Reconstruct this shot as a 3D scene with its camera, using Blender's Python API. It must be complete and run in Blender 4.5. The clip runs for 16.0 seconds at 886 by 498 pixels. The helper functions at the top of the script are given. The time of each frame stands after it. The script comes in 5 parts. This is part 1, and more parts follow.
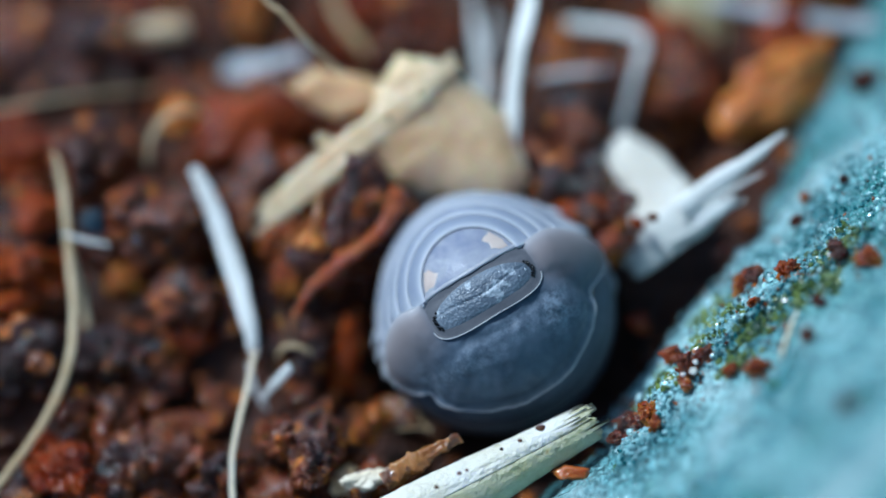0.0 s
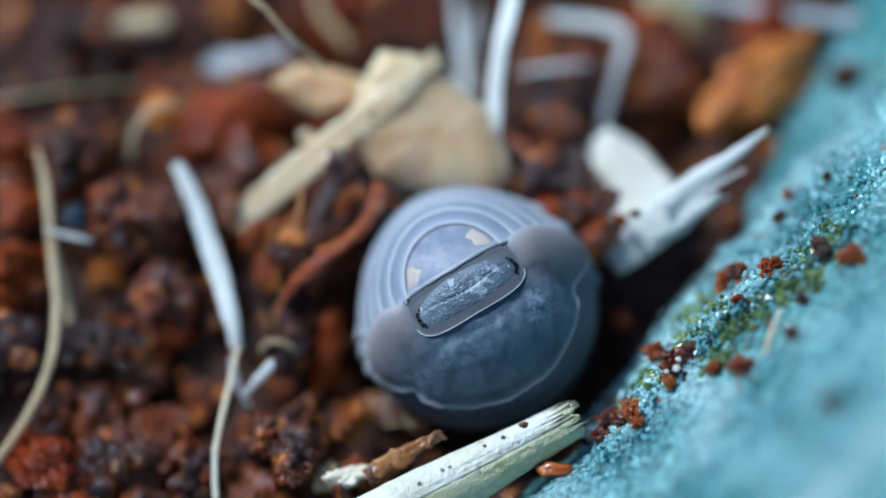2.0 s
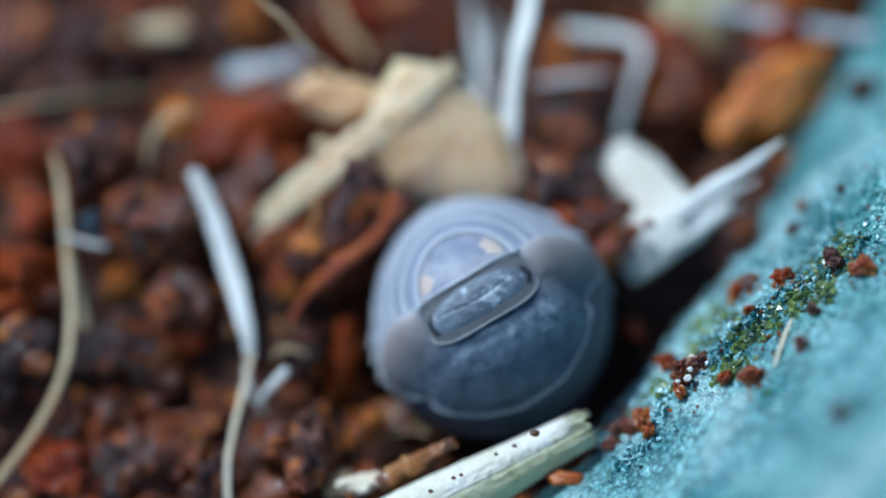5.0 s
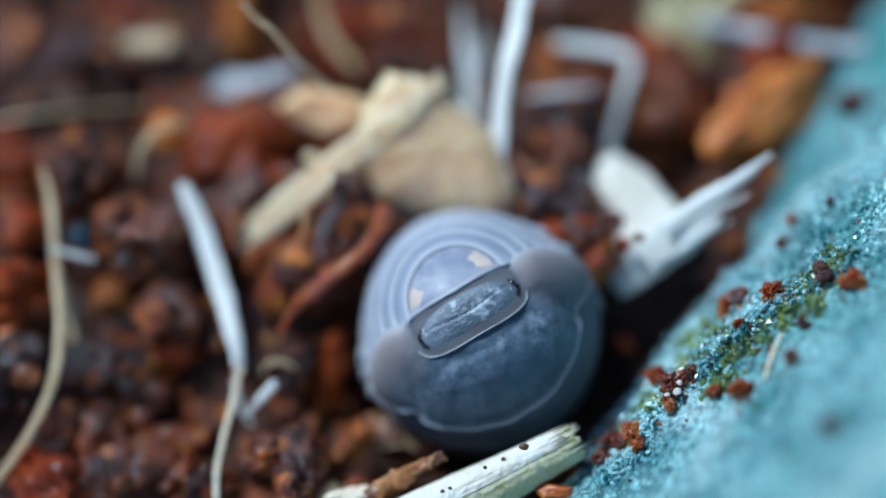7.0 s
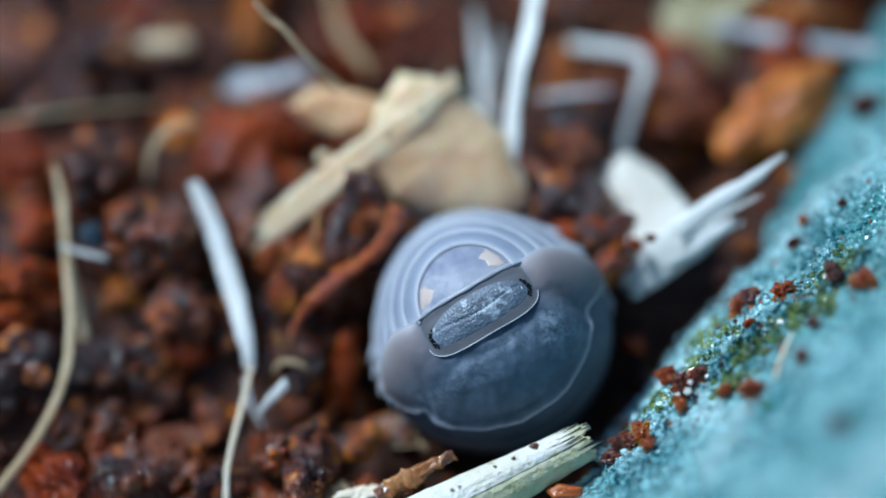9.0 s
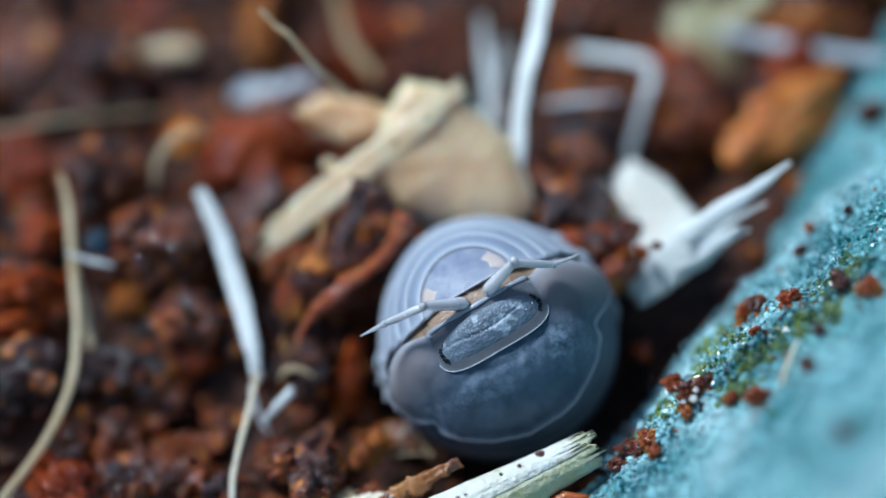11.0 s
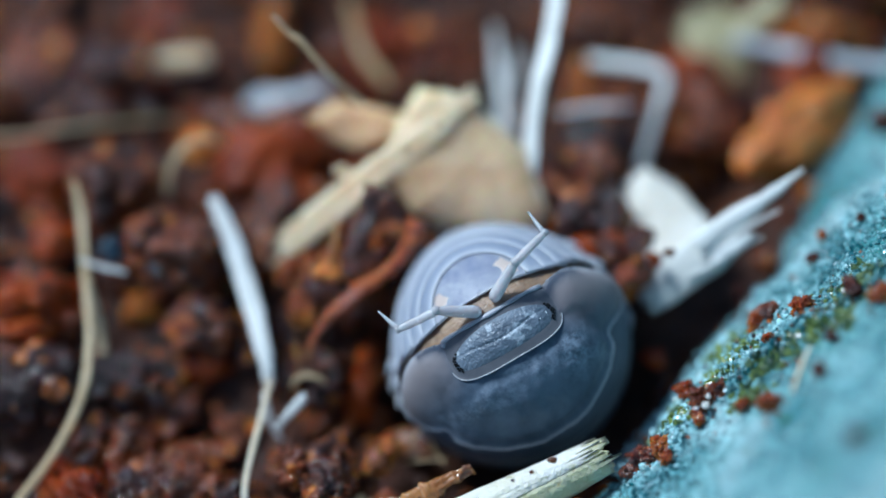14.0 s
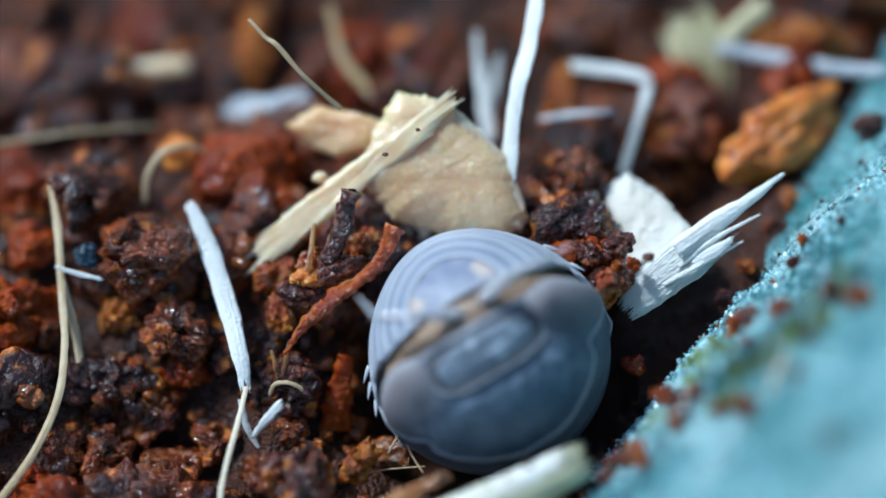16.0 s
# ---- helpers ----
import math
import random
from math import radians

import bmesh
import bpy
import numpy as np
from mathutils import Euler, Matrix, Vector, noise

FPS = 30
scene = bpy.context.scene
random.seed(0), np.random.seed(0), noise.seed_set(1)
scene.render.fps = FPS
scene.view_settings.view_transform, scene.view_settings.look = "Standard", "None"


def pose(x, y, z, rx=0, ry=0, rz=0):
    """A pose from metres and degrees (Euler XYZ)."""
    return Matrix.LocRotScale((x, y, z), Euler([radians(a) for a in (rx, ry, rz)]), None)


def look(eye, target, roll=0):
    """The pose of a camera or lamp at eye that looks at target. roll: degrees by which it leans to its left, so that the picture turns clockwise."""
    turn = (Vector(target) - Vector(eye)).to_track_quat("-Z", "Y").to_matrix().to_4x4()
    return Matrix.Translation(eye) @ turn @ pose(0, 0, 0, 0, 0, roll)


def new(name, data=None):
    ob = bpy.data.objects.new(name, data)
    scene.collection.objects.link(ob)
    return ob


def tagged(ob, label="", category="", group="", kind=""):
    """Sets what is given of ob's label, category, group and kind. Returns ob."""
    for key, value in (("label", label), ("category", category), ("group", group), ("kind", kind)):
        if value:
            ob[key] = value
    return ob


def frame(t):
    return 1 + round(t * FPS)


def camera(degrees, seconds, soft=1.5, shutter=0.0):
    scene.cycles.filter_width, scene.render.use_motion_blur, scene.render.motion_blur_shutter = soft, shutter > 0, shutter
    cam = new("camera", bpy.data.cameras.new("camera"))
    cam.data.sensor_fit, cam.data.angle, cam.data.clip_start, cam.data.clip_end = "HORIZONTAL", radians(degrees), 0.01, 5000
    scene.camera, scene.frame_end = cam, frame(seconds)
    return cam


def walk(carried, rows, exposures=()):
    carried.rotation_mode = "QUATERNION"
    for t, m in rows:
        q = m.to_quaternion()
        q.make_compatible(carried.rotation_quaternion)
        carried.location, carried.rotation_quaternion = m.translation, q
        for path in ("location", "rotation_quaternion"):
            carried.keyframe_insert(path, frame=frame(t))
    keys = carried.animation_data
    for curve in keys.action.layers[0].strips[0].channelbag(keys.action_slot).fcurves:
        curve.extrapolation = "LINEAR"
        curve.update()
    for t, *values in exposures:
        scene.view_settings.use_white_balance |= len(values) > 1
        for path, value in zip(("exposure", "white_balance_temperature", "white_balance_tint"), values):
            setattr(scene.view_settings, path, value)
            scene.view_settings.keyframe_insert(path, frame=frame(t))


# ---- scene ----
# ---- camera and walk ----
cam = camera(3.8, 16.0, soft=1.6)
cam.data.dof.use_dof = True
cam.data.dof.focus_distance = 0.3260
cam.data.dof.aperture_fstop = 15.0
walk(cam, [
    (0, look((0.000000, -0.139506, 0.299672), (0.000000, 0.000000, 0.000500), 0.000)),
    (0.5, look((-0.000173, -0.139809, 0.299531), (0.000125, 0.000082, 0.000539), 0.091)),
    (1, look((-0.001658, -0.139244, 0.299790), (0.000221, -0.000022, 0.000491), 0.725)),
    (1.5, look((-0.001587, -0.138719, 0.300034), (0.000439, -0.000079, 0.000467), 0.822)),
    (2, look((-0.001884, -0.137208, 0.300727), (0.000437, -0.000102, 0.000457), 0.951)),
    (2.5, look((-0.002232, -0.137466, 0.300608), (0.000549, -0.000163, 0.000431), 1.095)),
    (3, look((-0.002224, -0.137759, 0.300473), (0.000568, -0.000026, 0.000493), 1.135)),
    (3.5, look((-0.000576, -0.138061, 0.300342), (0.000360, 0.000086, 0.000541), 0.383)),
    (4, look((0.001661, -0.138378, 0.300742), (0.000458, -0.000269, 0.000925), -0.297)),
    (4.2, look((0.001495, -0.138820, 0.300980), (0.000380, -0.000417, 0.001298), -0.099)),
    (6.5, look((0.001202, -0.138592, 0.301086), (0.000056, -0.000068, 0.001460), 0.182)),
    (7, look((0.001199, -0.139167, 0.300380), (0.000334, 0.000193, 0.001141), 0.277)),
    (7.5, look((0.003087, -0.140378, 0.299249), (-0.000160, 0.000576, 0.000774), -0.391)),
    (8, look((0.002943, -0.140654, 0.299121), (-0.000129, 0.000546, 0.000760), -0.279)),
    (8.5, look((0.003263, -0.141824, 0.298563), (0.000004, 0.000386, 0.000684), -0.361)),
    (10.8, look((0.003704, -0.141466, 0.298728), (-0.000000, 0.000568, 0.000771), -0.549)),
    (11, look((0.004289, -0.141467, 0.298720), (-0.000124, 0.000569, 0.000773), -0.775)),
    (11.5, look((0.004708, -0.141779, 0.298566), (-0.000439, 0.000539, 0.000765), -1.009)),
    (12, look((0.005271, -0.142348, 0.298285), (-0.000427, 0.000486, 0.000741), -1.205)),
    (12.5, look((0.004802, -0.141301, 0.298791), (-0.000313, 0.000437, 0.000713), -0.995)),
    (13, look((0.004165, -0.140957, 0.298963), (-0.000354, 0.000539, 0.000761), -0.806)),
    (13.5, look((0.004764, -0.142265, 0.298334), (-0.000497, 0.000680, 0.000835), -1.048)),
    (14, look((0.004896, -0.143534, 0.297722), (-0.000441, 0.000725, 0.000860), -1.018)),
    (14.5, look((0.007462, -0.145496, 0.295152), (-0.000416, 0.001293, -0.000410), -1.791)),
    (15, look((0.010327, -0.147269, 0.292787), (-0.000319, 0.001785, -0.001552), -2.647)),
    (15.5, look((0.011677, -0.147246, 0.292662), (-0.000074, 0.001920, -0.001579), -3.129)),
    (16, look((0.012081, -0.146855, 0.292756), (-0.000033, 0.002135, -0.001558), -3.384)),
], exposures=[(0, -0.25, 5450, 2), (4.2, -0.25, 5450, 2), (7, -0.21, 5450, 2), (14.3, -0.20, 5450, 2), (15.5, -0.12, 5450, 2), (16, -0.12, 5450, 2)])

MM = 0.001


# ---- world and light: soft overcast daylight from above and behind the animal ----
world = bpy.data.worlds.new("sky")
scene.world = world
world.use_nodes = True
wn = world.node_tree
sky = wn.nodes.new("ShaderNodeTexSky")
sky.sky_type = "NISHITA"
sky.sun_disc = False
sky.sun_elevation = radians(46)
sky.sun_rotation = radians(-52)
wn.links.new(sky.outputs["Color"], wn.nodes["Background"].inputs["Color"])
wn.nodes["Background"].inputs["Strength"].default_value = 0.115
sun_data = bpy.data.lights.new("sun", "SUN")
sun_data.energy = 4.1
sun_data.angle = radians(10)
sun_data.color = (0.95, 0.98, 1.0)
sun = new("sun", sun_data)
sun.matrix_world = look((-0.80, 0.62, 1.05), (0, 0, 0))


# ---- materials ----
def material(name, base, other, scale, rough=0.5, bump=0.3, fine=6.0, spots=None, spot_size=0.6, specular=0.5, island=False, coat=0.0, metal=0.0, spread=(0.35, 0.65), distance=0.00005, cells=0.0, dark=(0, 0, 0), cell_mix=0.6, glow=0.0, depth=(0.0006, 0.0003, 0.0002), vary=0.24, edge=None, edge_mix=0.8, clear=0.0, spot_soft=0.06, broad=None):
    """Two colours mixed at one scale, a third in spots, relief at a finer one. Scales per metre."""
    m = bpy.data.materials.new(name)
    m.use_nodes = True
    nt = m.node_tree
    n, l = nt.nodes, nt.links
    b = n["Principled BSDF"]
    co = n.new("ShaderNodeTexCoord")
    big = n.new("ShaderNodeTexNoise")
    big.inputs["Scale"].default_value = scale
    big.inputs["Detail"].default_value = 5
    big.inputs["Roughness"].default_value = 0.6
    source = co.outputs["Object"]
    pick = None
    if island:
        pick = n.new("ShaderNodeNewGeometry").outputs["Random Per Island"]
    else:
        pick = n.new("ShaderNodeObjectInfo").outputs["Random"]
    l.new(source, big.inputs["Vector"])
    shift = n.new("ShaderNodeMath")
    shift.operation = "MULTIPLY_ADD"
    l.new(pick, shift.inputs[0])
    shift.inputs[1].default_value = vary
    shift.inputs[2].default_value = -vary / 2
    add = n.new("ShaderNodeMath")
    add.operation = "ADD"
    l.new(big.outputs["Fac"], add.inputs[0])
    l.new(shift.outputs[0], add.inputs[1])
    ramp = n.new("ShaderNodeValToRGB")
    ramp.color_ramp.elements[0].position, ramp.color_ramp.elements[1].position = spread
    ramp.color_ramp.elements[0].color = (*base, 1)
    ramp.color_ramp.elements[1].color = (*other, 1)
    l.new(add.outputs[0], ramp.inputs["Fac"])
    colour = ramp.outputs["Color"]
    small = n.new("ShaderNodeTexNoise")
    small.inputs["Scale"].default_value = scale * fine
    small.inputs["Detail"].default_value = 6
    l.new(source, small.inputs["Vector"])
    if spots:
        spot = n.new("ShaderNodeTexNoise")
        spot.inputs["Scale"].default_value = scale * 2.3
        spot.inputs["Detail"].default_value = 4
        l.new(source, spot.inputs["Vector"])
        sr = n.new("ShaderNodeValToRGB")
        sr.color_ramp.elements[0].position, sr.color_ramp.elements[1].position = spot_size, spot_size + spot_soft
        l.new(spot.outputs["Fac"], sr.inputs["Fac"])
        mix = n.new("ShaderNodeMix")
        mix.data_type = "RGBA"
        l.new(sr.outputs["Color"], mix.inputs["Factor"])
        l.new(colour, mix.inputs["A"])
        mix.inputs["B"].default_value = (*spots, 1)
        colour = mix.outputs["Result"]
    height = small.outputs["Fac"]
    if cells:
        warp = n.new("ShaderNodeVectorMath")
        warp.operation = "MULTIPLY_ADD"
        l.new(small.outputs["Color"], warp.inputs[0])
        warp.inputs[1].default_value = (1.3 / cells,) * 3
        l.new(source, warp.inputs[2])
        vor = n.new("ShaderNodeTexVoronoi")
        vor.inputs["Scale"].default_value = cells
        l.new(warp.outputs["Vector"], vor.inputs["Vector"])
        cr = n.new("ShaderNodeMapRange")
        cr.inputs["From Min"].default_value, cr.inputs["From Max"].default_value = 0.25, 0.75
        cr.inputs["To Min"].default_value, cr.inputs["To Max"].default_value = 0.0, cell_mix
        l.new(vor.outputs["Distance"], cr.inputs["Value"])
        cm = n.new("ShaderNodeMix")
        cm.data_type = "RGBA"
        l.new(cr.outputs["Result"], cm.inputs["Factor"])
        l.new(colour, cm.inputs["A"])
        cm.inputs["B"].default_value = (*dark, 1)
        colour = cm.outputs["Result"]
        sub = n.new("ShaderNodeMath")
        sub.operation = "SUBTRACT"
        l.new(small.outputs["Fac"], sub.inputs[0])
        l.new(vor.outputs["Distance"], sub.inputs[1])
        height = sub.outputs[0]
    if broad:
        wide = n.new("ShaderNodeTexNoise")
        wide.inputs["Scale"].default_value = scale * 0.45
        wide.inputs["Detail"].default_value = 3
        l.new(source, wide.inputs["Vector"])
        for (lo, hi), tone in broad:
            wr = n.new("ShaderNodeMapRange")
            wr.inputs["From Min"].default_value, wr.inputs["From Max"].default_value = lo, hi
            wr.inputs["To Max"].default_value = 0.85
            l.new(wide.outputs["Fac"], wr.inputs["Value"])
            wm = n.new("ShaderNodeMix")
            wm.data_type = "RGBA"
            l.new(wr.outputs["Result"], wm.inputs["Factor"])
            l.new(colour, wm.inputs["A"])
            wm.inputs["B"].default_value = (*tone, 1)
            colour = wm.outputs["Result"]
    if edge:
        at = n.new("ShaderNodeAttribute")
        at.attribute_name = "edge"
        em = n.new("ShaderNodeMath")
        em.operation = "MULTIPLY"
        em.inputs[1].default_value = edge_mix
        l.new(at.outputs["Fac"], em.inputs[0])
        ex = n.new("ShaderNodeMix")
        ex.data_type = "RGBA"
        l.new(em.outputs[0], ex.inputs["Factor"])
        l.new(colour, ex.inputs["A"])
        ex.inputs["B"].default_value = (*edge, 1)
        colour = ex.outputs["Result"]
    l.new(colour, b.inputs["Base Color"])
    rr = n.new("ShaderNodeMapRange")
    rr.inputs["To Min"].default_value, rr.inputs["To Max"].default_value = max(0.05, rough - 0.15), min(1, rough + 0.15)
    l.new(small.outputs["Fac"], rr.inputs["Value"])
    l.new(rr.outputs["Result"], b.inputs["Roughness"])
    b.inputs["Specular IOR Level"].default_value = specular
    b.inputs["Coat Weight"].default_value = coat
    b.inputs["Coat Roughness"].default_value = 0.07
    b.inputs["Metallic"].default_value = metal
    b.inputs["Transmission Weight"].default_value = clear
    b.inputs["Subsurface Weight"].default_value = glow
    b.inputs["Subsurface Radius"].default_value = depth
    b.inputs["Subsurface Scale"].default_value = 1.0
    bp = n.new("ShaderNodeBump")
    bp.inputs["Strength"].default_value = bump
    bp.inputs["Distance"].default_value = distance
    l.new(height, bp.inputs["Height"])
    l.new(bp.outputs["Normal"], b.inputs["Normal"])
    l.new(bp.outputs["Normal"], b.inputs["Coat Normal"])
    if coat > 0.85:
        # a film of water over fine grains
        wet = n.new("ShaderNodeTexVoronoi")
        wet.inputs["Scale"].default_value = 11000
        l.new(source, wet.inputs["Vector"])
        film = n.new("ShaderNodeBump")
        film.inputs["Strength"].default_value, film.inputs["Distance"].default_value = 0.9, 0.00005
        film.invert = True
        l.new(wet.outputs["Distance"], film.inputs["Height"])
        l.new(bp.outputs["Normal"], film.inputs["Normal"])
        l.new(film.outputs["Normal"], b.inputs["Coat Normal"])
    return m


SOIL = material("peat", (0.007, 0.003, 0.0015), (0.08, 0.022, 0.005), 700, rough=0.5, bump=1.0, fine=9, spots=(0.28, 0.09, 0.014), spot_size=0.68, specular=0.3, coat=0.5, cells=8000, dark=(0.018, 0.005, 0.003), cell_mix=0.4, distance=0.0001)
CRUMB = material("bark_crumb", (0.042, 0.010, 0.005), (0.31, 0.070, 0.011), 480, rough=0.20, bump=0.7, fine=6, spots=(0.68, 0.22, 0.024), spot_size=0.60, specular=0.2, coat=1.0, spread=(0.38, 0.62), cells=4800, dark=(0.028, 0.008, 0.004), cell_mix=0.45, distance=0.00020, glow=0.5, depth=(0.0004, 0.0001, 0.00003), vary=0.26)
GRAINS = material("fine_crumbs", (0.03, 0.008, 0.003), (0.40, 0.11, 0.014), 500, rough=0.25, bump=0.6, fine=6, island=True, specular=0.35, coat=1.0, cells=6000, dark=(0.03, 0.008, 0.004), cell_mix=0.35, distance=0.00012, vary=0.36)
RED_BARK = material("red_bark", (0.14, 0.016, 0.003), (0.43, 0.079, 0.008), 450, rough=0.22, bump=0.7, fine=5, spots=(0.05, 0.012, 0.004), spot_size=0.70, specular=0.12, coat=0.35, cells=4200, dark=(0.06, 0.012, 0.004), cell_mix=0.3, distance=0.00016, glow=0.6, depth=(0.0005, 0.00012, 0.00003))
AMBER_BARK = material("amber_bark", (0.26, 0.047, 0.006), (0.72, 0.255, 0.028), 900, spread=(0.42, 0.60), rough=0.22, bump=0.9, fine=5, spots=(0.13, 0.024, 0.005), spot_size=0.63, specular=0.25, coat=0.9, cells=4600, dark=(0.14, 0.026, 0.004), cell_mix=0.35, distance=0.00020, glow=0.5, depth=(0.00035, 0.0001, 0.00003), vary=0.16)
STRIP_BARK = material("red_amber_bark", (0.30, 0.054, 0.008), (0.76, 0.24, 0.028), 900, rough=0.22, bump=0.8, fine=5, specular=0.25, coat=0.9, cells=4600, dark=(0.30, 0.05, 0.006), cell_mix=0.35, distance=0.00018, glow=0.6, depth=(0.0006, 0.00015, 0.00004))
DARK_BARK = material("dark_wet_bark", (0.060, 0.014, 0.007), (0.22, 0.048, 0.012), 800, rough=0.22, bump=0.9, fine=5, spots=(0.46, 0.12, 0.014), spot_size=0.6, specular=0.4, coat=1.0, cells=4800, dark=(0.03, 0.008, 0.004), cell_mix=0.35, distance=0.00020, glow=0.4, depth=(0.0006, 0.00015, 0.00005))
ORANGE_BARK = material("orange_bark", (0.40, 0.09, 0.011), (0.74, 0.26, 0.035), 700, rough=0.4, bump=0.8, fine=11, spots=(0.16, 0.035, 0.007), spot_size=0.64, specular=0.35, coat=0.6, glow=0.5, depth=(0.0006, 0.0002, 0.00006))
BROWN_BARK = material("brown_bark", (0.12, 0.032, 0.006), (0.50, 0.20, 0.035), 1200, rough=0.4, bump=0.8, fine=7, spots=(0.04, 0.012, 0.005), spot_size=0.58, coat=0.7, specular=0.4, glow=0.5, depth=(0.0006, 0.0002, 0.00006))
WHITE_STRAW = material("white_straw", (0.84, 0.83, 0.75), (0.97, 0.96, 0.90), 900, rough=0.45, bump=0.8, fine=12, coat=0.15, glow=0.2, depth=(0.0004, 0.0004, 0.0004))
GREY_STRAW = material("grey_straw", (0.40, 0.42, 0.44), (0.80, 0.82, 0.82), 700, rough=0.5, bump=0.8, fine=12)
PITH = material("white_pith", (0.72, 0.66, 0.55), (0.90, 0.85, 0.76), 900, rough=0.55, bump=0.7, fine=9, glow=0.4, depth=(0.0006, 0.0005, 0.0004))
CREAM = material("cream_pith", (0.81, 0.67, 0.46), (0.93, 0.85, 0.68), 700, rough=0.6, bump=0.5, fine=8)
TAN_STRAW = material("tan_straw", (0.52, 0.34, 0.155), (0.77, 0.575, 0.33), 900, rough=0.5, bump=0.5, fine=8, glow=0.2, depth=(0.0004, 0.0003, 0.0002))
WOOD = material("tan_wood", (0.77, 0.42, 0.20), (0.93, 0.635, 0.375), 420, rough=0.3, bump=0.6, fine=16, cells=5200, dark=(0.66, 0.37, 0.145), cell_mix=0.22, spots=(0.95, 0.82, 0.60), spot_size=0.66, coat=0.6, distance=0.00005, glow=0.7, depth=(0.0012, 0.0007, 0.0003))
WOOD_PALE = material("pale_wood", (0.84, 0.495, 0.255), (0.96, 0.685, 0.435), 700, rough=0.33, bump=0.4, fine=14, spots=(0.78, 0.52, 0.25), spot_size=0.68, distance=0.00005, coat=0.5, glow=0.6, depth=(0.0008, 0.0005, 0.0003))
STICK = material("stick_skin", (0.78, 0.72, 0.53), (0.93, 0.90, 0.76), 700, rough=0.45, bump=0.9, fine=9, spots=(0.50, 0.46, 0.26), spot_size=0.66, distance=0.0001, glow=0.3, depth=(0.0005, 0.0005, 0.0003))
STICK_INNER = material("stick_inner", (0.52, 0.50, 0.25), (0.79, 0.75, 0.49), 700, rough=0.5, bump=0.9, fine=9, spots=(0.42, 0.31, 0.13), spot_size=0.64, distance=0.0001, glow=0.4, depth=(0.0006, 0.0006, 0.0003))
LEAF = material("leaf_skin", (0.04, 0.27, 0.31), (0.45, 0.83, 0.85), 560, rough=0.22, bump=1.0, fine=14, spots=(0.10, 0.24, 0.09), spot_size=0.64, specular=0.8, cells=5200, dark=(0.006, 0.05, 0.06), cell_mix=0.68, distance=0.00016, coat=0.3, broad=(((0.56, 0.70), (0.66, 0.88, 0.88)), ((0.46, 0.33), (0.07, 0.30, 0.29))))
SHELL = material("grey_shell", (0.24, 0.275, 0.36), (0.37, 0.405, 0.485), 500, rough=0.5, bump=0.25, fine=22, coat=0.06, specular=0.35, glow=0.3, depth=(0.0003, 0.0003, 0.0004), edge=(0.60, 0.62, 0.68), edge_mix=0.75)
TAIL_PLATE = material("mottled_tail_plate", (0.27, 0.29, 0.37), (0.40, 0.41, 0.47), 700, rough=0.5, bump=0.2, fine=16, coat=0.05, specular=0.35, spots=(0.20, 0.225, 0.32), spot_size=0.47, spot_soft=0.2, spread=(0.36, 0.66), glow=0.4, depth=(0.0003, 0.0003, 0.0004), edge=(0.60, 0.60, 0.64), edge_mix=0.8)
FACE = material("face_plate", (0.068, 0.090, 0.120), (0.19, 0.232, 0.285), 1000, rough=0.4, bump=0.45, fine=9, spots=(0.46, 0.52, 0.58), spot_size=0.585, cells=14000, dark=(0.09, 0.11, 0.14), cell_mix=0.3, coat=0.12, spread=(0.36, 0.64))
RIM = material("pale_margin", (0.40, 0.42, 0.47), (0.60, 0.60, 0.61), 900, rough=0.45, bump=0.15, glow=0.3, depth=(0.0002, 0.0002, 0.0002))
PEACH = material("peach_plate", (0.58, 0.45, 0.39), (0.70, 0.56, 0.48), 1500, rough=0.4, bump=0.2, glow=0.3, depth=(0.0004, 0.0003, 0.0003))
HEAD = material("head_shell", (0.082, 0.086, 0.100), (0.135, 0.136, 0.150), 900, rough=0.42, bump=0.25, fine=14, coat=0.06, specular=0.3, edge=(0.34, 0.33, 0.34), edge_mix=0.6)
RIDGE = material("head_ridge", (0.27, 0.28, 0.32), (0.40, 0.41, 0.45), 1200, rough=0.4, bump=0.2, glow=0.2, depth=(0.0002, 0.0002, 0.0002))
CRYSTAL = material("silvery_grain", (0.40, 0.46, 0.52), (0.78, 0.84, 0.88), 300, rough=0.2, bump=0.1, island=True, coat=0.6, vary=0.5)
TAN_BARK = material("tan_bark", (0.28, 0.10, 0.018), (0.66, 0.33, 0.09), 900, spots=(0.12, 0.04, 0.012), spot_size=0.55, rough=0.35, bump=0.7, fine=7, coat=0.6, glow=0.3, depth=(0.0003, 0.00015, 0.00006))
LEAF_GRAIN = material("leaf_wax_grain", (0.012, 0.12, 0.14), (0.48, 0.78, 0.80), 300, rough=0.25, bump=0.2, island=True, specular=0.7, coat=0.4, spread=(0.40, 0.62))
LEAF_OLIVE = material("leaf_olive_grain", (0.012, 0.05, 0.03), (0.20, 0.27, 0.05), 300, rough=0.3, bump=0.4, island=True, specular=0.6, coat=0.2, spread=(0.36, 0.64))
# SHELL darkened: shade on the low front plates put into their colour
SHELL_SHADED = material("shaded_shell", (0.064, 0.080, 0.106), (0.135, 0.162, 0.202), 500, rough=0.5, bump=0.2, fine=22, coat=0.03, specular=0.25, edge=(0.30, 0.33, 0.38), edge_mix=0.6)
UNDER = material("brown_underside", (0.12, 0.070, 0.042), (0.36, 0.235, 0.145), 1500, rough=0.45, bump=0.9, coat=0.3, glow=0.3, depth=(0.0004, 0.0002, 0.0001))
